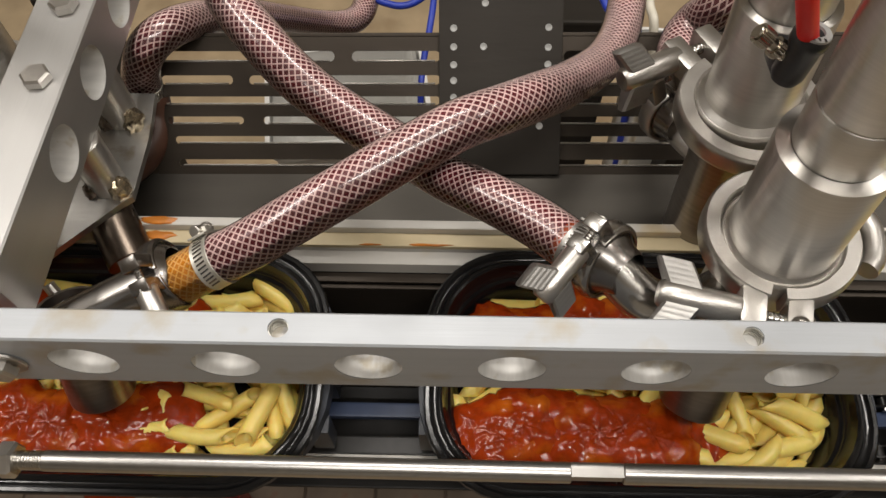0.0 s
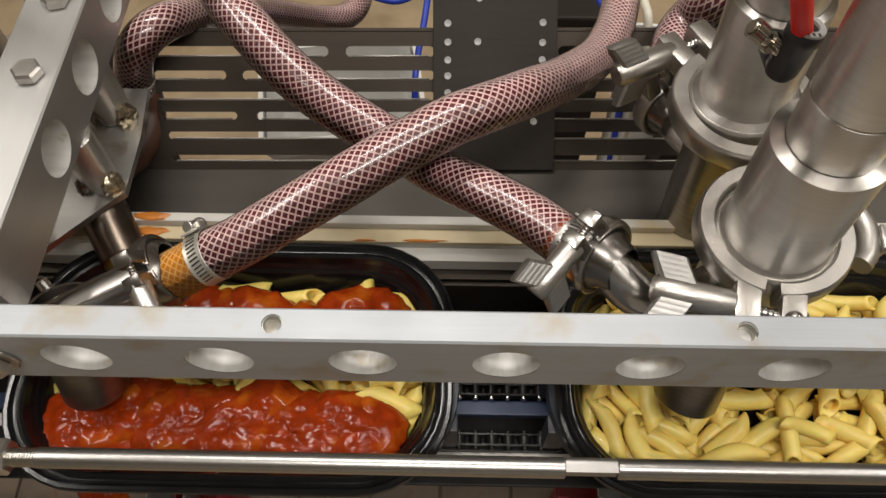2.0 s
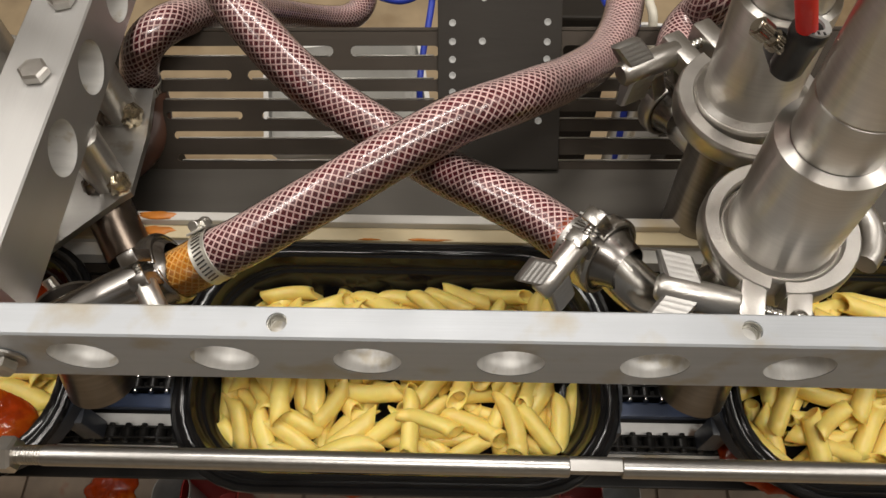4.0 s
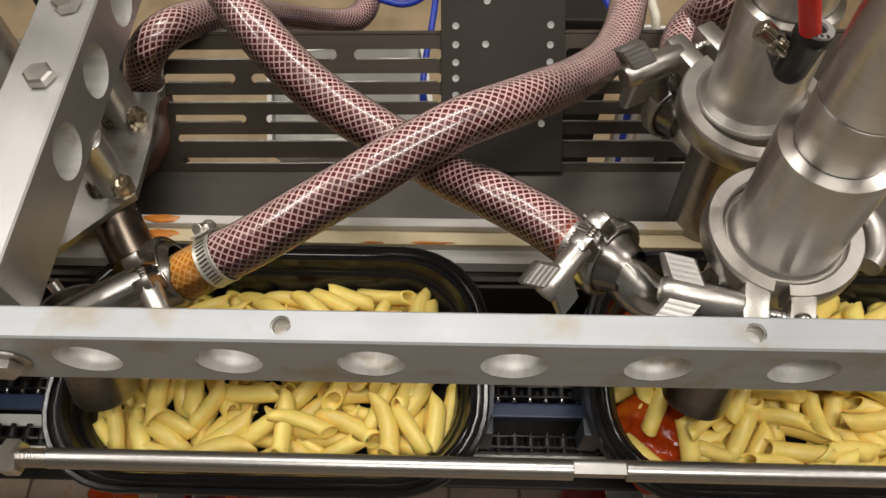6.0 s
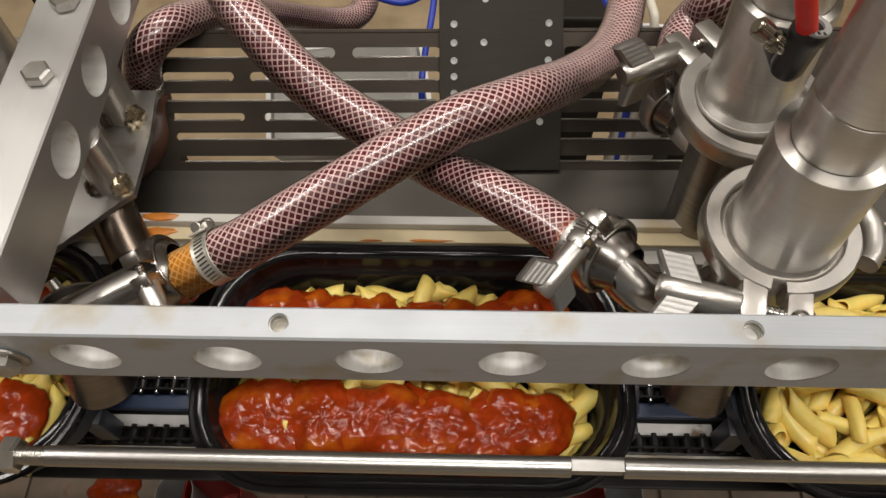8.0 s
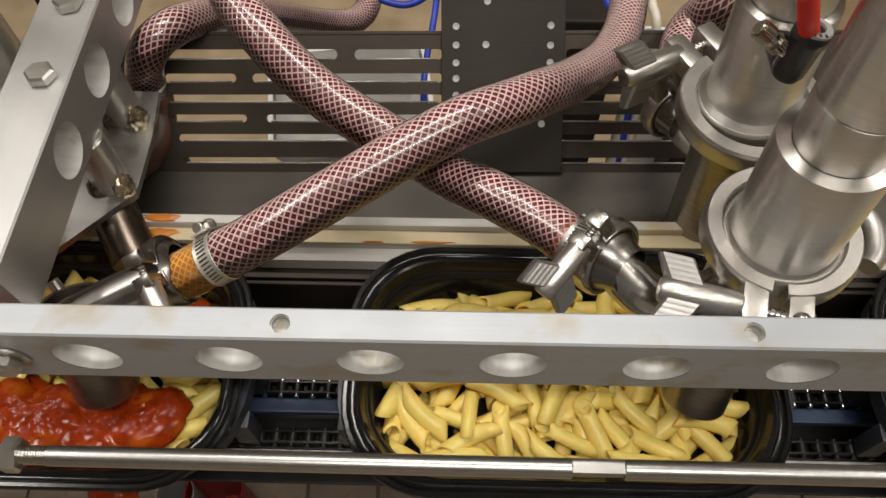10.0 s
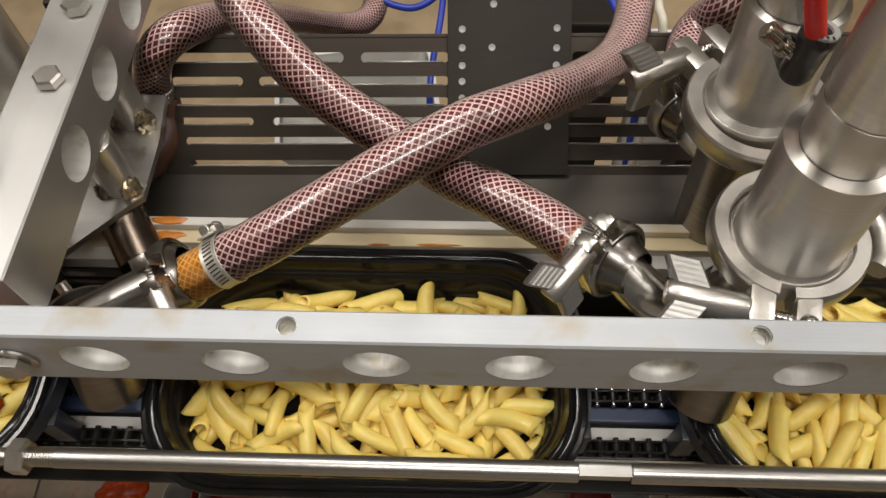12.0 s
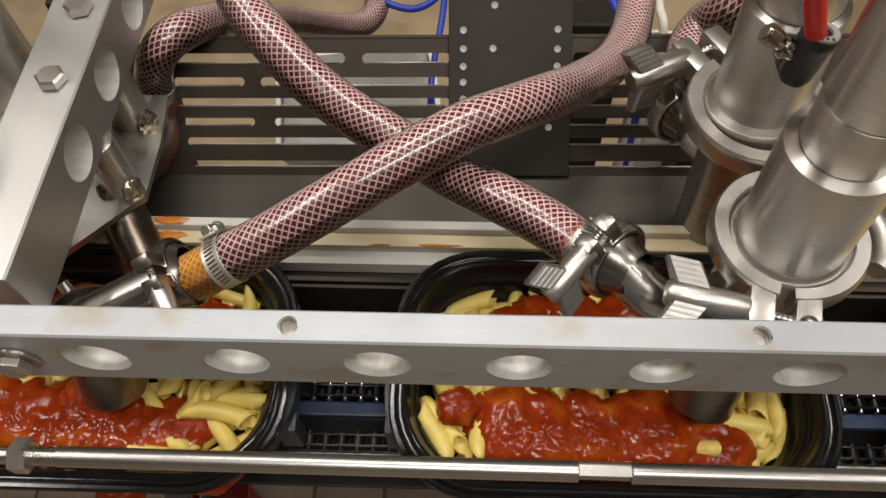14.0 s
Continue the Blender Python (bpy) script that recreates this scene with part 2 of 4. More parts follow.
def frames_on(path):
    out, s = [], 0.0
    normal = None
    for i, p in enumerate(path):
        t = (path[min(i + 1, len(path) - 1)] - path[max(i - 1, 0)]).normalized()
        if normal is None:
            normal = t.orthogonal().normalized()
        normal = (normal - t * normal.dot(t)).normalized()
        if i:
            s += (p - path[i - 1]).length
        out.append((p, normal.copy(), t.cross(normal), s))
    return out


def sweep(bm, path, r, n=16, caps=True):
    rings = []
    for p, a, b, _ in frames_on(path):
        rings.append([bm.verts.new(p + r * (math.cos(2 * math.pi * i / n) * a + math.sin(2 * math.pi * i / n) * b)) for i in range(n)])
    for u, v in zip(rings, rings[1:]):
        for i in range(n):
            bm.faces.new((u[i], u[(i + 1) % n], v[(i + 1) % n], v[i]))
    if caps:
        bm.faces.new(rings[0]), bm.faces.new(rings[-1])


def swept(name, points, r, material, parent=None, label="", n=16, step=0.004):
    bm = bmesh.new()
    sweep(bm, spline(points, step), r, n)
    return part(name, bm, material, parent, label)


# ---- room ----
def room():
    bm = bmesh.new()
    box(bm, (7, 7, 0.1), (0.2, 0.2, -0.05))
    tagged(part("floor", bm, FLOOR, smooth=False), "tan resin factory floor with darker scuffs", "floor", kind="structure")
    for name, size, centre in (("wall_north", (7.2, 0.1, 3), (0.2, 3.75, 1.5)), ("wall_south", (7.2, 0.1, 3), (0.2, -3.35, 1.5)),
                               ("wall_west", (0.1, 7, 3), (-3.35, 0.2, 1.5)), ("wall_east", (0.1, 7, 3), (3.75, 0.2, 1.5))):
        bm = bmesh.new()
        box(bm, size, centre)
        tagged(part(name, bm, WALL, smooth=False), "pale painted factory wall", "wall", kind="structure")
    bm = bmesh.new()
    box(bm, (7.2, 7.2, 0.1), (0.2, 0.2, 3.05))
    tagged(part("ceiling", bm, WALL, smooth=False), "pale painted factory ceiling", "ceiling", kind="structure")


room()


# ---- drilled bars of the frame ----
def drilled_bar(name, length, height, thick, holes, radius, top_holes, material, m, label):
    """Along x from 0 to length, front face at y = 0, through bores along y, tapped holes in the top."""
    root = thing(name, m, label, "machine frame")
    c, h = 0.0012, height / 2
    bm = bmesh.new()
    cache = {}

    def v(x, y, z):
        k = (round(x, 6), round(y, 6), round(z, 6))
        if k not in cache:
            cache[k] = bm.verts.new(k)
        return cache[k]

    def ring(x0, x1, y0, y1, cx, cy, r, n=40):
        w = [(x0, y0), (x1, y0), (x1, y1), (x0, y1)]
        ang = sorted({round(2 * math.pi * i / n, 6) for i in range(n)} | {round(math.atan2(b - cy, a - cx) % (2 * math.pi), 6) for a, b in w})
        out = []
        for t in ang:
            dx, dy = math.cos(t), math.sin(t)
            s = min(((x1 - cx) / dx if dx > 1e-9 else (x0 - cx) / dx if dx < -1e-9 else 9), ((y1 - cy) / dy if dy > 1e-9 else (y0 - cy) / dy if dy < -1e-9 else 9))
            out.append(((cx + s * dx, cy + s * dy), (cx + r * dx, cy + r * dy)))
        return out

    def cells(spots, half):
        edges, at = [], 0.0
        for x in sorted(spots):
            if x - half > at + 1e-6:
                edges.append((at, x - half, None))
            edges.append((x - half, x + half, x))
            at = x + half
        edges.append((at, length, None))
        return edges

    bores = []
    for y in (0.0, thick):
        for x0, x1, x in cells(holes, radius + 0.008):
            if x is None:
                bm.faces.new([v(x0, y, -h + c), v(x1, y, -h + c), v(x1, y, h - c), v(x0, y, h - c)])
            else:
                rr = ring(x0, x1, -h + c, h - c, x, 0, radius)
                for (o1, i1), (o2, i2) in zip(rr, rr[1:] + rr[:1]):
                    bm.faces.new([v(o1[0], y, o1[1]), v(o2[0], y, o2[1]), v(i2[0], y, i2[1]), v(i1[0], y, i1[1])])
                if y == 0.0:
                    bores.append((x, [i for _, i in rr]))
    for x0, x1, x in cells(top_holes, 0.0076):
        if x is None:
            bm.faces.new([v(x0, c, h), v(x1, c, h), v(x1, thick - c, h), v(x0, thick - c, h)])
        else:
            rr = ring(x0, x1, c, thick - c, x, thick * 0.5, 0.0056, 24)
            for (o1, i1), (o2, i2) in zip(rr, rr[1:] + rr[:1]):
                bm.faces.new([v(o1[0], o1[1], h), v(o2[0], o2[1], h), v(i2[0], i2[1], h), v(i1[0], i1[1], h)])
                bm.faces.new([v(i1[0], i1[1], h), v(i2[0], i2[1], h), v(i2[0], i2[1], h - 0.012), v(i1[0], i1[1], h - 0.012)])
            bm.faces.new([v(i[0], i[1], h - 0.012) for _, i in rr])
    bm.faces.new([v(0, c, -h), v(length, c, -h), v(length, thick - c, -h), v(0, thick - c, -h)])
    for y0, y1, s in ((0, c, 1), (0, c, -1), (thick, thick - c, 1), (thick, thick - c, -1)):
        bm.faces.new([v(0, y0, s * (h - c)), v(length, y0, s * (h - c)), v(length, y1, s * h), v(0, y1, s * h)])
    for x in (0, length):
        bm.faces.new([v(x, 0, -h + c), v(x, c, -h), v(x, thick - c, -h), v(x, thick, -h + c), v(x, thick, h - c), v(x, thick - c, h), v(x, c, h), v(x, 0, h - c)])
    part("beam", bm, material, root, smooth=False)
    for x, loop in bores:
        bm = bmesh.new()
        a = [bm.verts.new((px, 0.0003, pz)) for px, pz in loop]
        b = [bm.verts.new((px, thick - 0.0003, pz)) for px, pz in loop]
        for i in range(len(a)):
            j = (i + 1) % len(a)
            f = bm.faces.new((a[i], a[j], b[j], b[i]))
            f.smooth = True
        part("bore", bm, ALU_BORE, root, "bright bored hole")
    for x in top_holes:
        bm = bmesh.new()
        pts = [Vector((x + 0.0054 * math.cos(t * 0.4), thick * 0.5 + 0.0054 * math.sin(t * 0.4), h - 0.0016 - t * 0.4 / (2 * math.pi) * 0.0022)) for t in range(62)]
        sweep(bm, pts, 0.0007, 5)
        # Bright clip steel stands in for light on the thread inside the hole.
        part("screw_thread", bm, CLIP_BAND, root, "tapped thread brightened to look lit")
        bm = bmesh.new()
        lathe(bm, [(0, h - 0.0105), (0.0028, h - 0.0100), (0.0054, h - 0.0092)], 20, Matrix.Translation((x, thick * 0.5, 0)))
        part("hole_floor", bm, ALU_BORE, root)
    return root


drilled_bar("front_beam", 0.76, 0.062, 0.019, [0.08 * k for k in range(1, 10)], 0.019, [0.194, 0.445], ALU_X, pose(-0.08, 0, 0.9995),
            "milled aluminium crossbeam with a row of round holes")
drilled_bar("side_beam", 0.60, 0.052, 0.042, [0.108 + 0.07 * k for k in range(0, 7)], 0.019, [], ALU_Y, pose(-0.0515, 0.036, 0.9995, 0, 0, 88.7),
            "milled aluminium side beam with round holes and hex bolts")


def hex_bolt(m, flats, label, washer=0.0):
    root = thing("hex_bolt", m, label, "bolt", "frame bolts")
    z = 0.0
    if washer:
        bm = bmesh.new()
        lathe(bm, pipe(washer, flats * 0.25, 0, 0.002, 0.0004))
        part("washer", bm, STEEL, root)
        z = 0.002
    bm = bmesh.new()
    hexagon(bm, flats, z, z + 0.0075)
    part("bolt_head", bm, CAST, root, smooth=False)
    bm = bmesh.new()
    lathe(bm, solid(flats * 0.28, -0.03, z + 0.001))
    part("shank", bm, STEEL, root)


for y in (0.183, 0.2495, 0.32):
    hex_bolt(pose(-0.0655, y, 1.0255, 0, 0, 20 * y * 100), 0.017, "stainless hex bolt on the aluminium side beam")
hex_bolt(pose(-0.046, -0.0005, 0.999, 90, 10, 0), 0.017, "stainless hex bolt with washer on the crossbeam front", 0.0135)


# ---- front guide rod ----
def guide_rod():
    root = thing("guide_rod", pose(-0.0465, -0.0445, 0.955, 0, 90, -0.15), "long polished stainless rod with a hex nut", "rod")
    bm = bmesh.new()
    lathe(bm, solid(0.0061, 0.016, 0.3225), 32)
    lathe(bm, solid(0.0061, 0.3525, 0.70), 32)
    part("rod", bm, ROD, root)
    bm = bmesh.new()
    lathe(bm, solid(0.0060, 0.3220, 0.3530), 32)
    cut = [v for v in bm.verts]
    for v in cut:
        if v.co.x < -0.0048:
            v.co.x = -0.0048
        if v.co.y < -0.0035:
            v.co.y = -0.0035
    part("spanner_flat", bm, WING, root, "rod section with milled spanner flats")
    bm = bmesh.new()
    pts = [Vector((0.0052 * math.cos(t * 0.5), 0.0052 * math.sin(t * 0.5), 0.002 + t * 0.5 / (2 * math.pi) * 0.0016)) for t in range(112)]
    sweep(bm, pts, 0.0007, 5)
    lathe(bm, solid(0.0052, -0.03, 0.018))
    part("screw_thread", bm, STEEL, root, "threaded rod end")
    bm = bmesh.new()
    hexagon(bm, 0.019, -0.010, 0.0005)
    part("nut", bm, CAST, root, smooth=False)


guide_rod()


# ---- clamps, tubes and hoses ----
def wing_nut(root, m, size=1.0):
    """Barrel along z from 0, two ribbed wings at its far end."""
    k = size
    bm = bmesh.new()
    lathe(bm, [(0, 0), (0.0070 * k, 0), (0.0078 * k, 0.0010 * k), (0.0080 * k, 0.030 * k), (0.0074 * k, 0.0385 * k), (0.0058 * k, 0.0405 * k), (0, 0.0410 * k)], 28, m)
    barrel = part("wing_nut", bm, CAST, root, "ribbed stainless wing nut")
    for s in (1, -1):
        bm = bmesh.new()
        rings = []
        n = 36
        for i in range(n + 1):
            u = i / n
            end = min(1.0, (1 - u) * 9 + 0.35)
            x = s * (0.0050 + 0.0145 * u) * k
            t = (0.0062 - 0.0026 * u + 0.00012 * abs(math.sin(u * 5.0 * math.pi))) * k * end
            a, b = (0.0190 + 0.0075 * u) * k, (0.0375 + 0.0070 * u) * k
            c = (a + b) / 2
            a, b = c + (a - c) * end, c + (b - c) * end
            e = 0.0016 * k * end
            rings.append([bm.verts.new((x, y, z)) for y, z in ((-t, a + e), (-t, b - e), (-t + e, b), (t - e, b), (t, b - e), (t, a + e), (t - e, a), (-t + e, a))])
        for u, v in zip(rings, rings[1:]):
            for i in range(8):
                bm.faces.new((u[i], u[(i + 1) % 8], v[(i + 1) % 8], v[i]))
        bm.faces.new(rings[0]), bm.faces.new(rings[-1])
        bmesh.ops.transform(bm, matrix=m, verts=bm.verts)
        part("wing", bm, WING, barrel)


def tri_clamp(m, r, height, lug_angle, nut_side, label, size=1.0, nut=True, metal=None):
    """Clamp ring round z, its lugs at lug_angle (degrees), the wing nut on the side given (1 or -1)."""
    root = thing("pipe_clamp", m, label, "pipe clamp", "sanitary pipe clamps")
    metal = metal or (CAST if size == 1 else SHADED_POLISHED)
    inner, h = r * (0.76 if size == 1 else 0.80), height / 2
    for side in (0, 1):
        bm = bmesh.new()
        n = 30
        a0 = radians(lug_angle) + (0.10 if side == 0 else math.pi + 0.03)
        a1 = radians(lug_angle) + (math.pi - 0.03 if side == 0 else 2 * math.pi - 0.10)
        pro = [(inner, h * 0.72), (inner + 0.0015, h), (r - 0.0018, h), (r - 0.0005, h * 0.8), (r, h * 0.5), (r, -h * 0.5), (r - 0.0005, -h * 0.8), (r - 0.0018, -h), (inner + 0.0015, -h), (inner, -h * 0.72)]
        rings = []
        for i in range(n + 1):
            t = a0 + (a1 - a0) * i / n
            rings.append([bm.verts.new((p * math.cos(t), p * math.sin(t), z)) for p, z in pro])
        for u, w in zip(rings, rings[1:]):
            for i in range(len(pro)):
                j = (i + 1) % len(pro)
                bm.faces.new((u[i], u[j], w[j], w[i]))
        bm.faces.new(rings[0]), bm.faces.new(rings[-1])
        part("clamp_half", bm, metal, root)
    if size < 1:
        bm = bmesh.new()
        lathe(bm, [(0.0140, -0.019), (0.0152, -0.016), (0.0165, -0.011), (r * 0.86, -h * 0.6), (r * 0.86, h * 0.6), (0.0172, 0.009), (0.0150, 0.010)], 36)
        part("ferrule", bm, SHADED_POLISHED, root)
    turn = pose(0, 0, 0, 0, 0, lug_angle)
    lug = (0.018 if lug_angle < 0 else 0.024) * size
    for s in (1, -1):
        bm = bmesh.new()
        box(bm, (lug + r * 0.2, 0.0145 * size, height * 0.92), (r * 0.9 + lug / 2, s * 0.0124 * size, 0), 0.0028 if size == 1 else 0.0012, turn)
        part("lug", bm, metal, root)
    if lug_angle < 0:
        bm = bmesh.new()
        bmesh.ops.create_uvsphere(bm, u_segments=20, v_segments=12, radius=0.0052, matrix=turn @ Matrix.Translation((r * 0.9 + lug * 0.95, 0.0118, h)))
        part("bolt_end", bm, POLISHED, root, "domed bolt end")
    for s in (1, -1):
        bm = bmesh.new()
        box(bm, (0.009 * size, 0.006 * size, height * 1.15), (-r - 0.002, s * 0.006 * size, 0), 0.0018, turn)
        part("hinge_knuckle", bm, CAST, root)
    if size == 1 and lug_angle < 0:
        arm = [Matrix.Rotation(radians(lug_angle + 90 + a), 4, "Z") @ Vector((r + out, 0, 0)) for a, out in ((52, 0.002), (38, 0.0085), (20, 0.0105), (2, 0.0085), (-10, 0.005))]
        swept("hinge_arm", arm, 0.0068, CAST, root, "cast hinge arm with a worn edge", 12, 0.003)
        bm = bmesh.new()
        box(bm, (0.0030, 0.016, height * 0.7), (r + 0.0165, 0, 0.001), 0.0012, pose(0, 0, 0, 0, 0, lug_angle + 90 + 10))
        for k in range(5):
            box(bm, (0.0012, 0.0016, 0.0100), (r + 0.0178, -0.0056 + 0.0028 * k, 0.001), 0.0003, pose(0, 0, 0, 0, 0, lug_angle + 90 + 10), 1)
        part("cast_rib", bm, CAST, root)
    bx = r * 0.9 + lug * 0.70
    axis = turn @ Matrix.Translation((bx, 0, 0)) @ pose(0, 0, 0, -90 if nut_side > 0 else 90, 0, 0)
    bm = bmesh.new()
    lathe(bm, solid(0.0036 * size, -0.018 * size, 0.034 * size), 16, axis)
    for i in range(10):
        lathe(bm, [(0.0036 * size, 0), (0.0041 * size, 0.0006), (0.0036 * size, 0.0012)], 16, axis @ Matrix.Translation((0, 0, (-0.012 + 0.0030 * i) * size)))
    lathe(bm, solid(0.0062 * size, -0.021 * size, -0.016 * size), 18, axis)
    part("swing_bolt", bm, POLISHED, root)
    if nut:
        start = 0.0185 if lug_angle < 0 else 0.0135
        roll = -15 if lug_angle < 0 else 118 if size == 1 else 35
        wing_nut(root, axis @ Matrix.Translation((0, 0, start * size)) @ pose(0, 0, 0, 0, 0, roll), size * (1.12 if size == 1 else 1.45))
    return root


def cylinder_unit(name, profile, x, y, label, lean=0.0, back=0.0):
    root = thing(name, pose(x, y, 1.015, back, lean, 0) @ Matrix.Translation((0, 0, -1.015)), label, "filler cylinder", "filler cylinders")
    for nm, pro, ma in profile:
        bm = bmesh.new()
        lathe(bm, pro, 64)
        part(nm, bm, ma, root)
    return root


def ferrule(r, z):
    return [(r * 0.55, z + 0.004), (r * 0.66, z + 0.005), (r * 0.72, z + 0.0062), (r * 0.76, z + 0.0058), (r * 0.8, z + 0.0045), (r * 0.8, z - 0.006), (r * 0.55, z - 0.006)]


RX, RY = 0.3955, 0.0800
cylinder_unit("filler_cylinder", [
    ("ferrule", [(0.0290, 1.0275), (0.0310, 1.0250), (0.0325, 1.0222), (0.0335, 1.0228), (0.0345, 1.0220), (0.0352, 1.0200), (0.0352, 1.0070), (0.028, 1.0070)], CAST),
    ("tube", [(0.0305, 1.0110), (0.0303, 1.1030), (0.0299, 1.1042), (0.0228, 1.1052), (0.0222, 1.1040)], STEEL),
    ("collar", [(0.0220, 1.1040), (0.0220, 1.1060), (0.0229, 1.1064), (0.0231, 1.1072), (0.0231, 1.1360), (0.0227, 1.1368), (0.0220, 1.1370)], STEEL),
    ("piston_housing", [(0.0220, 1.1370), (0.0220, 1.1385), (0.0229, 1.1388), (0.0231, 1.1396), (0.0231, 1.3150), (0.0222, 1.3170), (0, 1.3170)], STEEL),
    ("body", [(0.0, 0.9370), (0.027, 0.9370), (0.0300, 0.9420), (0.0300, 1.0095), (0.028, 1.0095)], STEEL)],
    0.3959, 0.0759, "brushed stainless filler cylinder with a clamped base", -2.0, -1.4)
BX, BY = 0.3954, 0.1751
cylinder_unit("filler_cylinder", [
    ("ferrule", [(0.0270, 1.0275), (0.0295, 1.0250), (0.0325, 1.0222), (0.0335, 1.0228), (0.0345, 1.0220), (0.0352, 1.0200), (0.0352, 1.0070), (0.028, 1.0070)], CAST),
    ("tube", [(0.0287, 1.0110), (0.0285, 1.1015), (0.0280, 1.1025), (0.0236, 1.1035), (0.0230, 1.1025)], STEEL),
    ("piston_housing", [(0.0228, 1.1025), (0.0228, 1.1045), (0.0236, 1.1049), (0.0237, 1.2650), (0.0228, 1.2670), (0, 1.2670)], STEEL),
    ("body", [(0.0, 0.8560), (0.0255, 0.8560), (0.026, 0.8600), (0.026, 1.0095), (0.020, 1.0095)], SHADED_BRUSHED)],
    BX, 0.1785, "brushed stainless filler cylinder behind the first", -3.0, -1.5)

tri_clamp(pose(RX + 0.0015, RY - 0.001, 1.0145), 0.0455, 0.017, -104, -1, "cast stainless clamp ring with an open lug pair and wing nut")
tri_clamp(pose(BX + 0.001, BY - 0.001, 1.0145), 0.0475, 0.017, 118, 1, "cast stainless clamp ring at the rear cylinder")


def nozzle(low, high, label):
    root = thing("filling_nozzle", aim(low, high), label, "nozzle", "filling nozzles")
    top = (Vector(high) - Vector(low)).length
    bm = bmesh.new()
    lathe(bm, [(0.0198, 0.002), (0.0215, 0.0), (0.0225, 0.002), (0.0225, top), (0.0198, top)], 48, closed=True)
    part("tube", bm, SHADED_BRUSHED, root)


nozzle((-0.0390, 0.0215, 0.8835), (-0.044, 0.056, 0.952), "stainless filling nozzle over the tray beside the side beam")
nozzle((0.3735, 0.0215, 0.8835), (0.388, 0.062, 0.945), "stainless filling nozzle under the clamped filler cylinder")


def pipe_thing(name, label, points, r, material=POLISHED):
    root = thing(name, pose(0, 0, 0), label, "pipe")
    swept("tube", points, r, material, root, n=28)
    return root


pipe_thing("outlet_elbow", "polished stainless elbow from the cylinder to the hose", [(0.375, 0.066, 0.972), (0.348, 0.052, 0.976), (0.322, 0.052, 0.986), (0.301, 0.068, 0.997)], 0.0145)
pipe_thing("outlet_tube", "polished stainless outlet tube at the side beam", [(-0.062, 0.036, 0.942), (-0.030, 0.050, 0.952), (0.018, 0.071, 0.964)], 0.0155, SHADED_POLISHED)
pipe_thing("outlet_elbow", "dull stainless elbow at the rear cylinder", [(0.392, 0.178, 0.955), (0.372, 0.205, 0.955), (0.366, 0.235, 0.952)], 0.0115, STEEL)

tri_clamp(aim((0.022, 0.073, 0.9655), (0.054, 0.086, 0.978)), 0.0250, 0.013, 112, 1, "polished clamp with dark reflections in its colour, joining tube and hose beside the beam", 0.62)
tri_clamp(aim((0.297, 0.0715, 0.999), (0.279, 0.090, 0.992)), 0.0250, 0.013, 70, -1, "polished clamp with wing nut joining elbow and hose", 0.62, metal=POLISHED)
tri_clamp(aim((0.364, 0.2180, 0.962), (0.350, 0.250, 0.955)), 0.0235, 0.013, 75, 1, "dull clamp with wing nut on the rear outlet", 0.7, metal=CAST)


def hose(points, label, tint=None, r=0.0165, strands=17, turn=0.092):
    """A clear braided hose; tint: (from, to, core material, braid material) recolours a stretch at the start."""
    root = thing("braided_hose", pose(0, 0, 0), label, "hose", "braided sauce hoses")
    path = spline(points, 0.0035)
    fr = frames_on(path)
    length = fr[-1][3]
    spans = [("core", 0, length, HOSE_CORE, BRAID)]
    if tint:
        spans = [("core_end", 0, tint[0], tint[1], tint[2]), ("core", tint[0], length, HOSE_CORE, BRAID)]
    for nm, s0, s1, core, braid in spans:
        keep = [f for f in fr if s0 - 0.004 <= f[3] <= s1 + 0.0036]
        bm = bmesh.new()
        n = 28
        rings = [[bm.verts.new(p + (r - 0.0009) * (math.cos(2 * math.pi * i / n) * a + math.sin(2 * math.pi * i / n) * b)) for i in range(n)] for p, a, b, _ in keep]
        for u, v in zip(rings, rings[1:]):
            for i in range(n):
                bm.faces.new((u[i], u[(i + 1) % n], v[(i + 1) % n], v[i]))
        part(nm, bm, core, root)
        verts, faces = [], []
        for way in (1, -1):
            for k in range(strands):
                base = len(verts)
                count = 0
                for p, a, b, s in keep:
                    t = 2 * math.pi * k / strands + way * 2 * math.pi * s / turn
                    d = math.cos(t) * a + math.sin(t) * b
                    w = (-math.sin(t) * a + math.cos(t) * b) * 0.00055
                    verts += [p + d * (r - 0.0010) - w * 1.5, p + d * (r - 0.0004) - w * 0.7, p + d * (r - 0.0004) + w * 0.7, p + d * (r - 0.0010) + w * 1.5]
                    count += 1
                for i in range(count - 1):
                    for j in range(3):
                        q = base + 4 * i + j
                        faces.append((q, q + 1, q + 5, q + 4))
        part_mesh("braid" if nm == "core" else "braid_end", mesh_of("braid", verts, faces, braid, True), root)
    bm = bmesh.new()
    sweep(bm, path, r, 28, False)
    part("clear_jacket", bm, FILM, root, "glossy clear hose wall")
    return root


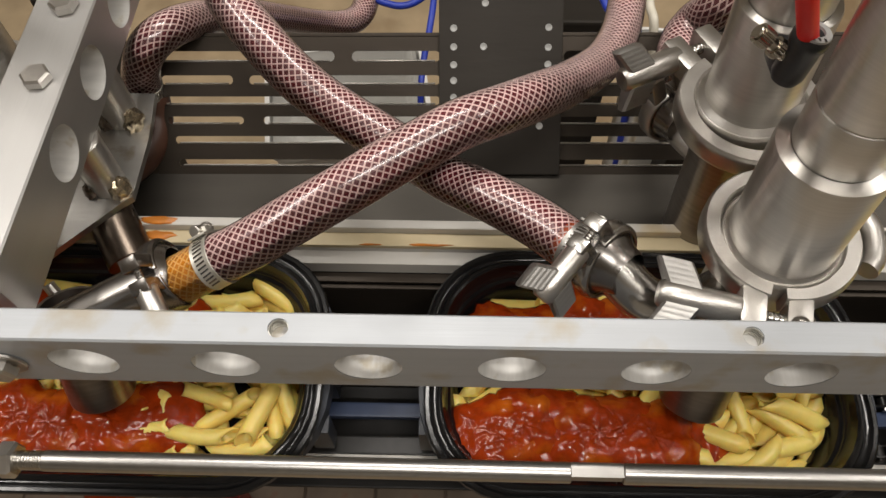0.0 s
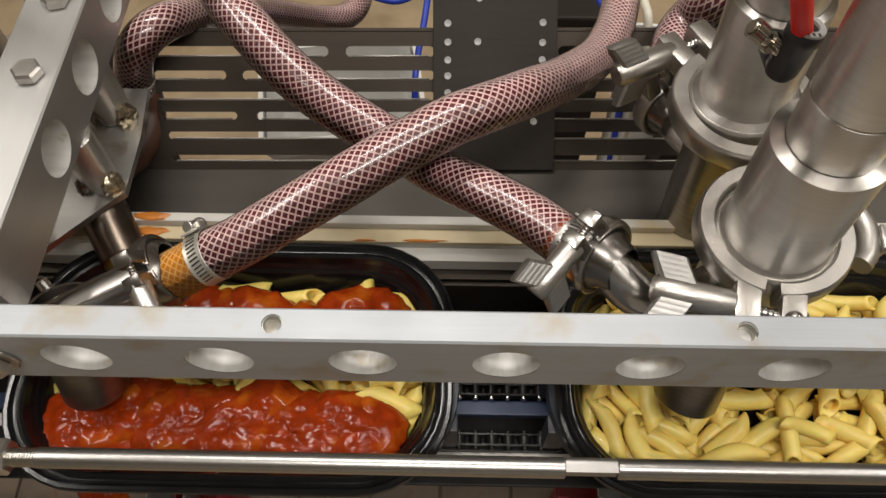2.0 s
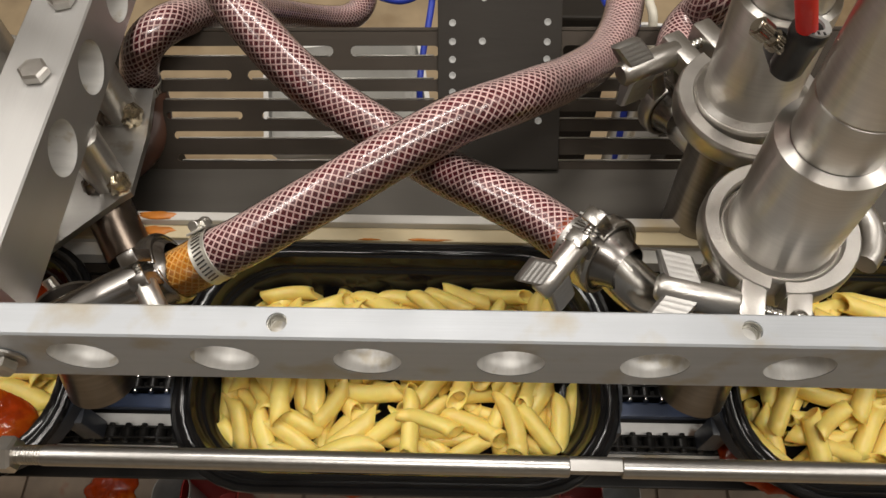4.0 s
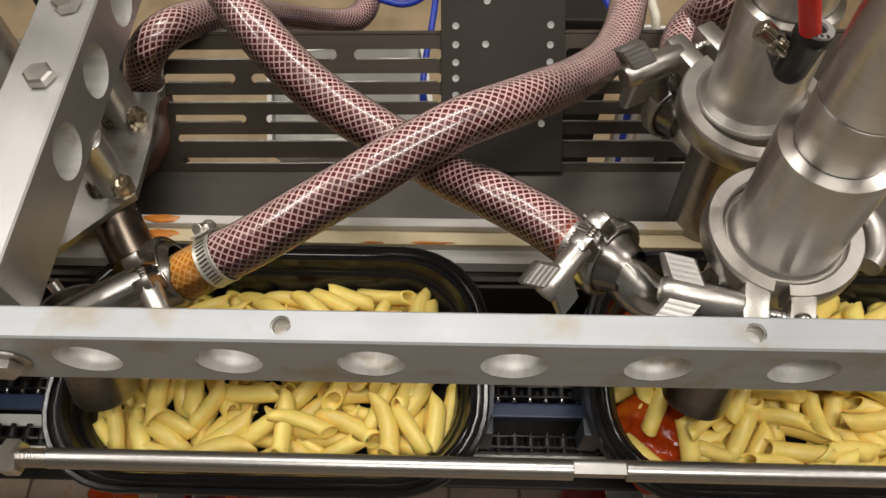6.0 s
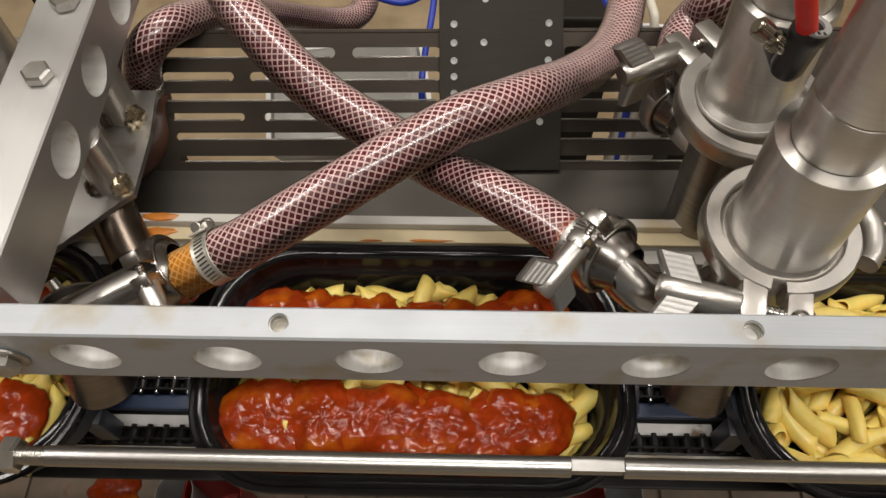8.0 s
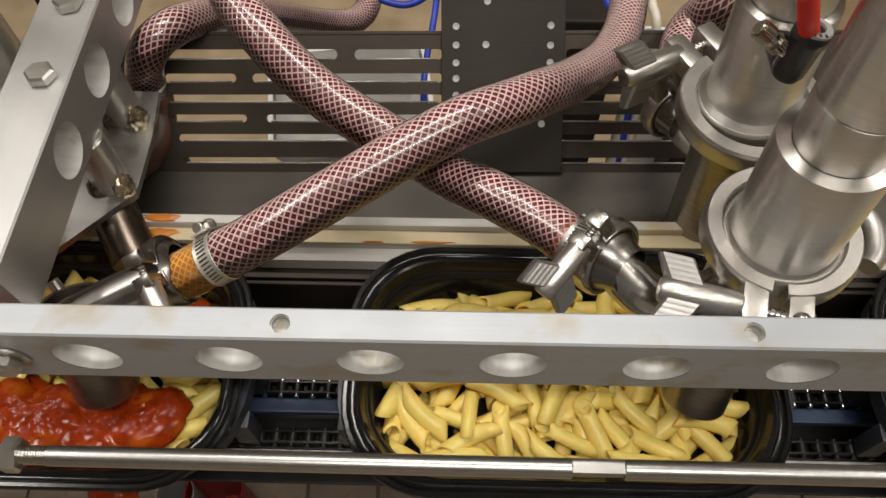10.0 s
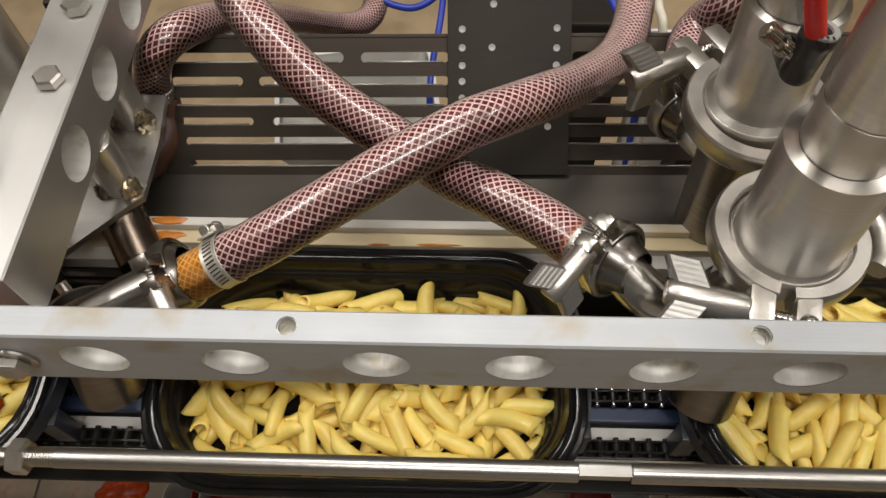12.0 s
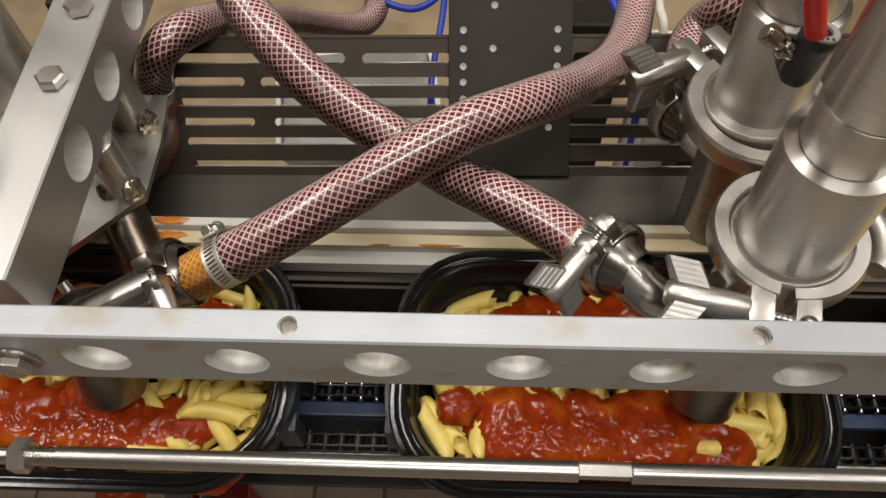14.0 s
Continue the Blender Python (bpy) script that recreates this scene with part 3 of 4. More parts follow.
HOSE_TOP = [(0.0218, 0.0672, 0.9623), (0.0397, 0.0721, 0.9709), (0.0558, 0.0768, 0.9793), (0.0771, 0.0831, 0.9884), (0.1130, 0.0991, 1.0025), (0.1418, 0.1130, 1.0120),
            (0.1687, 0.1288, 1.0180), (0.2034, 0.1496, 1.0231), (0.2212, 0.1598, 1.0225), (0.2397, 0.1727, 1.0169), (0.2597, 0.1906, 1.0069), (0.2870, 0.2248, 0.9819),
            (0.3201, 0.2756, 0.9498), (0.3412, 0.3202, 0.9349), (0.3537, 0.3664, 0.9278), (0.3620, 0.4223, 0.9232)]
HOSE_UNDER = [(0.2948, 0.0717, 0.9945), (0.2800, 0.0847, 0.9908), (0.2591, 0.1045, 0.9868), (0.2309, 0.1244, 0.9835), (0.2009, 0.1445, 0.9781), (0.1734, 0.1626, 0.9805),
              (0.1454, 0.1780, 0.9870), (0.1179, 0.1943, 0.9939), (0.0937, 0.2108, 1.0038), (0.0689, 0.2346, 1.0148), (0.0469, 0.2614, 1.0230), (0.0350, 0.2885, 1.0386)]
HOSE_BACK = [(-0.0642, 0.2802, 0.8865), (-0.0607, 0.2822, 0.9062), (-0.0554, 0.2841, 0.9250), (-0.0467, 0.2855, 0.9427), (-0.0368, 0.2939, 0.9513), (-0.0245, 0.3115, 0.9484),
             (-0.0123, 0.3545, 0.9175), (0.0019, 0.4061, 0.8706), (0.0223, 0.4631, 0.8104), (0.0464, 0.5114, 0.7583), (0.0737, 0.5423, 0.7306), (0.0901, 0.5735, 0.7240),
             (0.0918, 0.6258, 0.7287)]
hose(HOSE_TOP,
     "clear braided hose full of red sauce, crossing on top", (0.0365, HOSE_AMBER, BRAID_AMBER))
hose(HOSE_UNDER,
     "clear braided hose full of red sauce, passing below the other", (0.026, HOSE_ORANGE, BRAID))
hose(HOSE_BACK, "clear braided sauce hose curving away behind the side beam", r=0.0158)
hose([(0.366, 0.237, 0.950), (0.376, 0.263, 0.947), (0.386, 0.301, 0.945), (0.399, 0.317, 0.954), (0.410, 0.314, 0.975), (0.423, 0.341, 0.990)],
     "clear braided sauce hose rising behind the rear cylinder")


def worm_clamp(points, at, label, angle, way=1, r=0.0165, metal=None):
    """A clip round a hose, at metres from its start; its screw at angle, the slotted band on the way given."""
    path = frames_on(spline(points, 0.0035))
    k = min(range(1, len(path) - 1), key=lambda i: abs(path[i][3] - at))
    root = thing("hose_clip", aim(path[k][0], path[k][0] + path[k + 1][0] - path[k - 1][0]), label, "hose clip", "worm drive hose clips")
    bm = bmesh.new()
    lathe(bm, [(r + 0.0002, -0.0055), (r + 0.0008, -0.0060), (r + 0.0013, -0.0056), (r + 0.0010, -0.0045), (r + 0.0010, 0.0045), (r + 0.0013, 0.0056), (r + 0.0008, 0.0060), (r + 0.0002, 0.0055)], 44, closed=True)
    metal = metal or CLIP_BAND
    part("band", bm, metal, root)
    for i in range(13):
        bm = bmesh.new()
        box(bm, (0.0004, 0.0011, 0.0066), (r + 0.0011, 0, 0), 0, pose(0, 0, 0, 0, 0, angle + way * (34 + i * 9)) @ pose(0, 0, 0, 10, 0, 0))
        part("band_slot", bm, SHADED_POLISHED, root, smooth=False)
    m = pose(0, 0, 0, 0, 0, angle)
    bm = bmesh.new()
    box(bm, (0.0060, 0.0085, 0.0120), (r + 0.0034, 0, 0), 0.0020, m)
    box(bm, (0.0016, 0.0190, 0.0128), (r + 0.0012, 0, 0), 0.0006, m)
    part("screw_housing", bm, metal, root)
    bm = bmesh.new()
    axis = m @ Matrix.Translation((r + 0.0048, 0, 0)) @ pose(0, 0, 0, 90 * way, 0, 0)
    lathe(bm, solid(0.0036, -0.0085, 0.0050), 18, axis)
    lathe(bm, [(0, 0.005), (0.0046, 0.005), (0.0050, 0.0056), (0.0050, 0.0072), (0.0046, 0.0080), (0.0016, 0.0080), (0.0014, 0.0068), (0, 0.0068)], 22, axis)
    part("worm_screw", bm, CAST, root)


worm_clamp(HOSE_TOP, 0.0385, "stainless worm drive clip on the hose end", 30)
worm_clamp(HOSE_UNDER, 0.0160, "greasy stainless worm drive clip on the hose end", 150, -1, metal=PLATE)
worm_clamp(HOSE_BACK, 0.0190, "stainless worm drive clip behind the side beam", 120, 1, 0.0158)


# ---- left dosing body: welded plate, spacers, pipe ----
def dosing_bracket():
    root = thing("dosing_bracket", pose(0, 0, 0), "welded stainless bracket with round spacers beside the beam", "bracket")
    bm = bmesh.new()
    outline = [(-0.130, 0.066), (-0.105, 0.092), (-0.0756, 0.1237), (-0.0454, 0.1558), (-0.0375, 0.1625), (-0.0366, 0.2172), (-0.0410, 0.2640), (-0.130, 0.2640)]
    low, high = [[bm.verts.new((x, y, z)) for x, y in outline] for z in (0.914, 0.920)]
    bm.faces.new(low), bm.faces.new(high)
    for a in range(8):
        bm.faces.new((low[a], low[(a + 1) % 8], high[(a + 1) % 8], high[a]))
    part("plate", bm, PLATE, root, smooth=False)
    for x, y in ((-0.0580, 0.1740), (-0.0620, 0.2390)):
        bm = bmesh.new()
        lathe(bm, solid(0.0135, 0.9195, 0.9745), 28, pose(x, y, 0))
        part("spacer", bm, STEEL, root)
        for dx, dy, s in ((0.0115, -0.0065, 1.5), (-0.0100, -0.0085, 1.0)):
            bm = bmesh.new()
            got = bmesh.ops.create_icosphere(bm, subdivisions=3, radius=1.0)
            for v in got["verts"]:
                k = 1 + 0.35 * noise.noise(v.co * 2.3 + Vector((x * 90, y * 70, s)))
                v.co = Vector((v.co.x * 0.0055 * s * k, v.co.y * 0.0065 * s * k, v.co.z * 0.0085 * s * k)) + Vector((x + dx, y + dy, 0.9235))
            part("weld_bead", bm, WELD if dx > 0 else STAIN_AND_REFLECTION, root, "heat-tinted weld bead" if dx > 0 else "sooty weld bead")
    bm = bmesh.new()
    lathe(bm, solid(0.0180, -0.002, 0.050), 40, aim((-0.0640, 0.1640, 0.9000), (-0.0366, 0.1185, 0.8880)))
    # Brown-black colour stands in for what the polished tube reflects.
    part("body_tube", bm, STAIN_AND_REFLECTION, root, "polished valve body tube, dark reflections in its colour")


dosing_bracket()
pipe_thing("hose_tail", "dark hose tail below the clip behind the side beam", [(-0.0574, 0.2836, 0.8930), (-0.0565, 0.2730, 0.8790), (-0.0570, 0.2560, 0.8710), (-0.0660, 0.2350, 0.8680), (-0.0820, 0.2150, 0.8680)], 0.0150, DARK_BROWN)
pipe_thing("steel_rod", "thin dark stainless rod beside the outlet tube", [(-0.066, 0.075, 0.945), (-0.052, 0.060, 0.925), (-0.044, 0.052, 0.912)], 0.0042, STEEL)


def side_cylinder(x, y, r, z0, z1, label):
    root = thing("filler_cylinder", pose(x, y, 0), label, "filler cylinder", "filler cylinders")
    bm = bmesh.new()
    lathe(bm, solid(r, z0, z1, 0.0015), 56)
    part("tube", bm, STEEL, root)
    bm = bmesh.new()
    lathe(bm, pipe(r * 1.35, r * 0.9, z0 - 0.012, z0 + 0.004, 0.002), 56, closed=True)
    part("flange", bm, CAST, root)


side_cylinder(-0.138, 0.225, 0.031, 0.975, 1.20, "brushed stainless cylinder outside the side beam")
side_cylinder(-0.150, 0.120, 0.031, 0.975, 1.10, "short stainless cylinder outside the side beam")


# ---- air fitting ----
def air_fitting():
    root = thing("air_fitting", pose(0.3764, 0.1223, 1.1164), "black push-in elbow with a knurled flow screw", "air fitting")
    tilt = pose(0, 0, 0.004, -6, 8, 0)
    bm = bmesh.new()
    lathe(bm, [(0, -0.016), (0.007, -0.016), (0.0085, -0.012), (0.0085, 0.006), (0.0095, 0.0075), (0.0095, 0.012), (0.0085, 0.0135), (0, 0.0135)], 32, tilt)
    box(bm, (0.014, 0.020, 0.014), (0, 0.010, -0.010), 0.003, tilt)
    part("elbow", bm, BLACK, root)
    bm = bmesh.new()
    lathe(bm, pipe(0.0088, 0.0052, 0.0128, 0.0150), 32, tilt, True)
    part("release_ring", bm, GREY_PLASTIC, root)
    for i in range(3):
        bm = bmesh.new()
        box(bm, (0.0011, 0.0020, 0.0003), (-0.003 + 0.003 * i, -0.0071, 0.0151), 0, tilt)
        part("marking_bar", bm, BLACK, root, smooth=False)
    axis = aim((-0.003, 0.0, 0.0), (-0.020, 0.004, 0.012))
    bm = bmesh.new()
    lathe(bm, solid(0.0040, 0.0, 0.026), 20, axis)
    part("stem", bm, BRASS, root)
    for nm, z, r, h in (("lock_nut", 0.009, 0.0056, 0.004), ("knurled_knob", 0.0175, 0.0054, 0.007)):
        bm = bmesh.new()
        n = 48
        lo = [bm.verts.new(((r - 0.0006 * (i % 2)) * math.cos(2 * math.pi * i / n), (r - 0.0006 * (i % 2)) * math.sin(2 * math.pi * i / n), z)) for i in range(n)]
        hi = [bm.verts.new((v.co.x, v.co.y, z + h)) for v in lo]
        for i in range(n):
            bm.faces.new((lo[i], lo[(i + 1) % n], hi[(i + 1) % n], hi[i]))
        bm.faces.new(lo), bm.faces.new(hi)
        bmesh.ops.transform(bm, matrix=axis, verts=bm.verts)
        part(nm, bm, BRASS, root, smooth=False)
    tube = thing("air_tube", pose(0, 0, 0), "bright red air tube plugged into the elbow", "air tube")
    swept("tube", [(0.3770, 0.1227, 1.1294), (0.3712, 0.1196, 1.1416), (0.3617, 0.1142, 1.1617), (0.3509, 0.1082, 1.1850), (0.3369, 0.1000, 1.2151)], 0.0050, RED, tube)


air_fitting()


# ---- slotted back panel ----
def slotted_panel():
    base = pose(-0.0208, 0.2046, 0.8320) @ pose(0, 0, 0, 40, 0, 0) @ pose(0, 0, 0, 0, 0, 0.75) @ Matrix.Scale(1.1, 4)
    root = thing("slotted_panel", base, "dull steel guard panel with rows of long slots", "guard panel", kind="")
    x0, x1, top = -0.028, 0.62, 0.136
    rows = [(0.0372, 0.0424, [(-0.0120, 0.1955), (0.2800, 0.440)]), (0.0546, 0.0606, [(-0.0140, 0.1955), (0.2820, 0.440)]), (0.0698, 0.0758, [(-0.0185, 0.0415), (0.0565, 0.1955), (0.2820, 0.440)]),
            (0.0848, 0.0912, [(-0.0225, 0.1955), (0.2900, 0.440)]), (0.1002, 0.1073, [(-0.0225, 0.0345), (0.0465, 0.1955), (0.2900, 0.440)]), (0.1174, 0.1256, [(-0.0225, 0.1140), (0.1270, 0.1955), (0.2900, 0.440)])]
    bm = bmesh.new()
    th = 0.003

    def slab(a, b, c, d):
        box(bm, (b - a, d - c, th), ((a + b) / 2, (c + d) / 2, 0))

    at = 0.030
    for lo, hi, slots in rows:
        slab(x0, x1, at, lo)
        x = x0
        for a, b in slots:
            slab(x, a, lo, hi)
            r = (hi - lo) / 2
            for cx, s in ((a, 1), (b, -1)):
                pts = [(cx, lo)] + [(cx + s * (r - r * math.sin(t)), (lo + hi) / 2 - r * math.cos(t)) for t in [math.pi * i / 8 for i in range(9)]] + [(cx, hi)]
                for z0, z1 in ((-th / 2, th / 2),):
                    for half in (pts[:6], pts[5:]):
                        corner = (cx, lo) if half[0][1] == lo else (cx, hi)
                        poly = [p for i, p in enumerate(half) if p != corner]
                        lowv = [bm.verts.new((*corner, z0))] + [bm.verts.new((*p, z0)) for p in poly]
                        hiv = [bm.verts.new((*corner, z1))] + [bm.verts.new((*p, z1)) for p in poly]
                        if len(lowv) > 2:
                            bm.faces.new(lowv), bm.faces.new(hiv)
                            for i in range(len(lowv)):
                                j = (i + 1) % len(lowv)
                                bm.faces.new((lowv[i], lowv[j], hiv[j], hiv[i]))
            x = b
        slab(x, x1, lo, hi)
        at = hi
    slab(x0, x1, at, top)
    part("sheet", bm, PANEL, root, smooth=False)
    # Bright steel strips paint the light caught by the lower slot edges.
    for lo, hi, slots in rows:
        for a, b in slots:
            bm = bmesh.new()
            box(bm, (b - a - 0.008, 0.0013, 0.0042), ((a + b) / 2, lo + 0.0008, 0), 0.0004, None, 1)
            part("lit_slot_lip", bm, STEEL, root, "bright strip for the lit lower slot edge", smooth=False)
    bm = bmesh.new()
    box(bm, (x1 - x0, 0.003, 0.022), ((x0 + x1) / 2, top + 0.0017, -0.0100), 0.0006)
    part("top_flange", bm, PANEL, root, smooth=False)
    bm = bmesh.new()
    box(bm, (0.82, 0.055, 0.003), (0.21, -0.0275, 0), 0.0006, Matrix.Translation((0, 0.0305, 0)) @ pose(0, 0, 0, -32, 0, 0))
    part("lower_apron", bm, APRON, root, "dull grey folded lower sheet", smooth=False)
    plate = thing("mounting_plate", base @ Matrix.Translation((0, 0, 0.004)), "dark steel mounting plate with drilled holes", "plate")
    bm = bmesh.new()
    box(bm, (0.094, 0.249, 0.004), (0.2415, 0.1555, 0), 0.0006)
    part("plate_sheet", bm, DARK_STEEL, plate, smooth=False)
    # Holes are pale discs on the sheet, their half-lit look put into the colour.
    for x, y in [(0.2057, v) for v in (0.1418, 0.1280, 0.1148, 0.1030, 0.0904)] + [(0.2775, v) for v in (0.1423, 0.1277, 0.1150)] + [(0.2284, 0.1283), (0.2294, 0.1600), (0.2720, 0.0687)]:
        bm = bmesh.new()
        lathe(bm, [(0, 0.0021), (0.0021, 0.0021), (0.0024, 0.0023), (0.0027, 0.0021)], 16, Matrix.Translation((x, y, 0)))
        part("drilled_hole", bm, GREY_PLASTIC, plate, "pale disc for a half-lit hole")


slotted_panel()


# ---- conveyor: rails, chains ----
def rail(name, size, centre, material, label, bevel=0.0015):
    root = thing(name, pose(*centre), label, "conveyor rail")
    bm = bmesh.new()
    box(bm, size, (0, 0, 0), bevel)
    part("bar", bm, material, root, smooth=False)
    return root


rail("guide_rail", (5.0, 0.008, 0.020), (0.2, 0.1605, 0.880), WHITE_RAIL, "white plastic conveyor guide rail")
rail("guide_rail", (5.0, 0.0118, 0.0045), (0.2, 0.1504, 0.88075), TAN_RAIL, "sauce-stained cream plastic guide rail", 0.0008)
rail_face = thing("guide_rail", pose(0.2, 0, 0), "white plastic rail face below the stained strip", "conveyor rail")
bm = bmesh.new()
ends = [[bm.verts.new((x, y, z)) for y, z in ((0.1368, 0.853), (0.1562, 0.853), (0.1562, 0.8783), (0.1447, 0.8783), (0.1447, 0.8735), (0.1368, 0.8670))] for x in (-2.5, 2.5)]
bm.faces.new(ends[0]), bm.faces.new(ends[1])
for k in range(6):
    bm.faces.new((ends[0][k], ends[0][(k + 1) % 6], ends[1][(k + 1) % 6], ends[1][k]))
part("bar", bm, WHITE_RAIL, rail_face, smooth=False)
rail("slide_plate", (5.0, 0.0082, 0.0030), (0.2, 0.1324, 0.8510), PANEL, "dull steel slide plate beside the trays", 0.0006)
rail("conveyor_side", (5.0, 0.004, 0.10), (0.2, 0.126, 0.7990), PANEL, "dull steel conveyor side plate")
rail("conveyor_side", (5.0, 0.003, 0.085), (0.2, 0.1680, 0.826), DARK_STEEL, "dull steel rear conveyor side plate")
# Added black strip paints the dark between the front chain's rollers.
rail("wear_strip", (5.0, 0.015, 0.006), (0.2, 0.0085, 0.8035), BLACK_STEEL, "black strip added under the front chain to shade its gaps")
rail("wear_strip", (5.0, 0.012, 0.008), (0.2, 0.0355, 0.807), BLUE_RAIL, "dark blue plastic wear strip under the chain")
rail("conveyor_side", (5.0, 0.003, 0.03), (0.2, 0.064, 0.80), DARK_STEEL, "dark steel inner conveyor plate")
# Added sheet: hides the floor and paints the gaps dark.
rail("gap_shade_sheet", (5.0, 0.20, 0.004), (0.2, 0.084, 0.765), GAP_SHADE, "black sheet added under the chains for the shade in the gaps")
for x0, x1 in ((-0.314, 0.036), (0.311, 0.413)):
    board = thing("white_board", pose((x0 + x1) / 2, 0.0215, 0.8005), "stained grey-white plastic board between the chains", "board", "boards between the chains")
    bm = bmesh.new()
    box(bm, (x1 - x0, 0.0115, 0.004), (0, 0, 0), 0.001)
    part("sheet", bm, DULL_BOARD, board, smooth=False)
rail("support_bar", (5.0, 0.005, 0.006), (0.2, -0.0020, 0.806), WHITE_RAIL, "white plastic strip beside the front chain")
rail("conveyor_side", (5.0, 0.004, 0.022), (0.2, -0.060, 0.840), BLACK_STEEL, "black front conveyor rail")


def splash(x, y, z, rx, ry, seed):
    bm = bmesh.new()
    n = 26
    rings = []
    for k, f in enumerate((1.0, 0.85, 0.45)):
        rings.append([bm.verts.new((f * rx * math.cos(t) * (1 + 0.65 * noise.noise(Vector((math.cos(t) * 1.6, math.sin(t) * 1.6, seed)))),
                                    f * ry * math.sin(t) * (1 + 0.55 * noise.noise(Vector((math.cos(t) * 1.8, math.sin(t) * 1.8, seed + 9)))), (0, 0.0010, 0.0014)[k])) for t in [2 * math.pi * i / n for i in range(n)]])
    for u, v in zip(rings, rings[1:]):
        for i in range(n):
            bm.faces.new((u[i], u[(i + 1) % n], v[(i + 1) % n], v[i]))
    bm.faces.new(rings[-1]), bm.faces.new(rings[0])
    ob = part("sauce_smear", bm, STAIN)
    ob.matrix_basis = pose(x, y, z)
    tagged(ob, "dried orange sauce smear on the guide rail", "stain", "sauce smears")


splash(-0.027, 0.1605, 0.8902, 0.0150, 0.0034, 3)
splash(-0.028, 0.1510, 0.8832, 0.0140, 0.0040, 5)
splash(0.186, 0.1455, 0.8832, 0.0160, 0.0011, 11)
splash(0.141, 0.1452, 0.8832, 0.0080, 0.0008, 15)


PITCH = 0.3895
START_X = 0.1385
# belt displacement from the stop between the nozzles
BELT = [(0, 0.5965), (0.75, 0.4870), (1.5, 0.3740), (2.25, 0.2670), (3.0, 0.1640), (3.6, 0.0830), (4.1, 0.0170), (4.28, 0.0025), (4.4, 0.0), (5.38, 0.0), (5.5, -0.0035), (5.62, -0.0150),
        (6.0, -0.0655), (6.5, -0.1340), (7.0, -0.2050), (7.5, -0.2770), (8.2, -0.3790), (9.0, -0.4930), (10.0, -0.6320), (10.5, -0.6950), (10.95, -0.7640), (11.05, -0.7750), (11.15, -0.7790),
        (12.38, -0.7790), (12.5, -0.7845), (12.62, -0.7990), (13.0, -0.8540), (13.5, -0.9235), (14.0, -0.9925)]


def chain(y, z, label, pins):
    root = thing("drive_chain", pose(0, y, z), label, "chain", "conveyor chains")
    bm = bmesh.new()
    for s in (1, -1):
        box(bm, (0.0150, 0.0014, 0.0096), (0, s * 0.0042, 0), 0.0)
    lathe(bm, solid(0.0050, -0.0036, 0.0036, 0.0003), 10, pose(-0.0035, 0, 0, 90, 0, 0))
    inner = part("chain_link", bm, BLACK_STEEL, root)
    inner.matrix_basis = pose(-0.35, 0, 0)
    bm = bmesh.new()
    lathe(bm, solid(0.0023, -0.0075, 0.0075, 0.0004), 10, pose(-0.0035, 0, 0, 90, 0, 0))
    pin = part("chain_pin", bm, pins, root)
    pin.matrix_basis = pose(-0.35, 0, 0.002)
    for i in range(1, 182):
        for src, dz in ((inner, 0.0008 * (i % 2)), (pin, 0.002)):
            ob = new(src.name.split(".")[0], src.data)
            ob.parent = root
            ob.matrix_basis = pose(-0.35 + 0.0127 * i, 0, dz)
    return root


CHAINS = [chain(0.0480, 0.8135, "oily roller chain with bright pins under the trays", CHAIN_PIN), chain(0.0085, 0.8115, "black oily roller chain at the front", BLACK_STEEL)]


# ---- trays ----
def rounded(a, b, r, n=9):
    out = []
    for cx, cy, t0 in ((a - r, b - r, 0), (-a + r, b - r, 90), (-a + r, -b + r, 180), (a - r, -b + r, 270)):
        for i in range(n):
            t = radians(t0 + 90 * i / (n - 1))
            out.append((cx + r * math.cos(t), cy + r * math.sin(t)))
    return out


def loft(bm, sections, cap=True):
    rings = [[bm.verts.new((x, y, z)) for x, y in rounded(a, b, r)] for a, b, r, z in sections]
    for u, v in zip(rings, rings[1:]):
        for i in range(len(u)):
            j = (i + 1) % len(u)
            bm.faces.new((u[i], u[j], v[j], v[i]))
    if cap:
        bm.faces.new(rings[-1])


TA, TB, TR = 0.1585, 0.0960, 0.066
RIM_Z, TRAY_Y = 0.8800, 0.0480


def make_tray():
    root = thing("food_tray", pose(0, TRAY_Y, RIM_Z), "black plastic ready-meal tray with a rolled rim", "tray", "trays on the conveyor")
    bm = bmesh.new()
    s = [(0, -0.006), (0, -0.001), (0.0012, 0.0003), (0.0035, 0.0003), (0.0048, -0.0012), (0.0060, -0.0022), (0.0080, -0.0022), (0.0096, -0.0006), (0.0112, 0.0), (0.0128, -0.0010),
         (0.0140, -0.006), (0.0165, -0.013), (0.0180, -0.0140), (0.0195, -0.0160), (0.0265, -0.044), (0.0310, -0.047)]
    loft(bm, [(TA - d, TB - d, TR - d * 0.55, z) for d, z in s])
    part("shell", bm, TRAY, root)
    bm = bmesh.new()
    loft(bm, [(TA - d, TB - d, TR - d * 0.55, z) for d, z in ((0.015, -0.010), (0.0205, -0.020), (0.0290, -0.0575))])
    part("outer_wall", bm, TRAY, root)
    return root


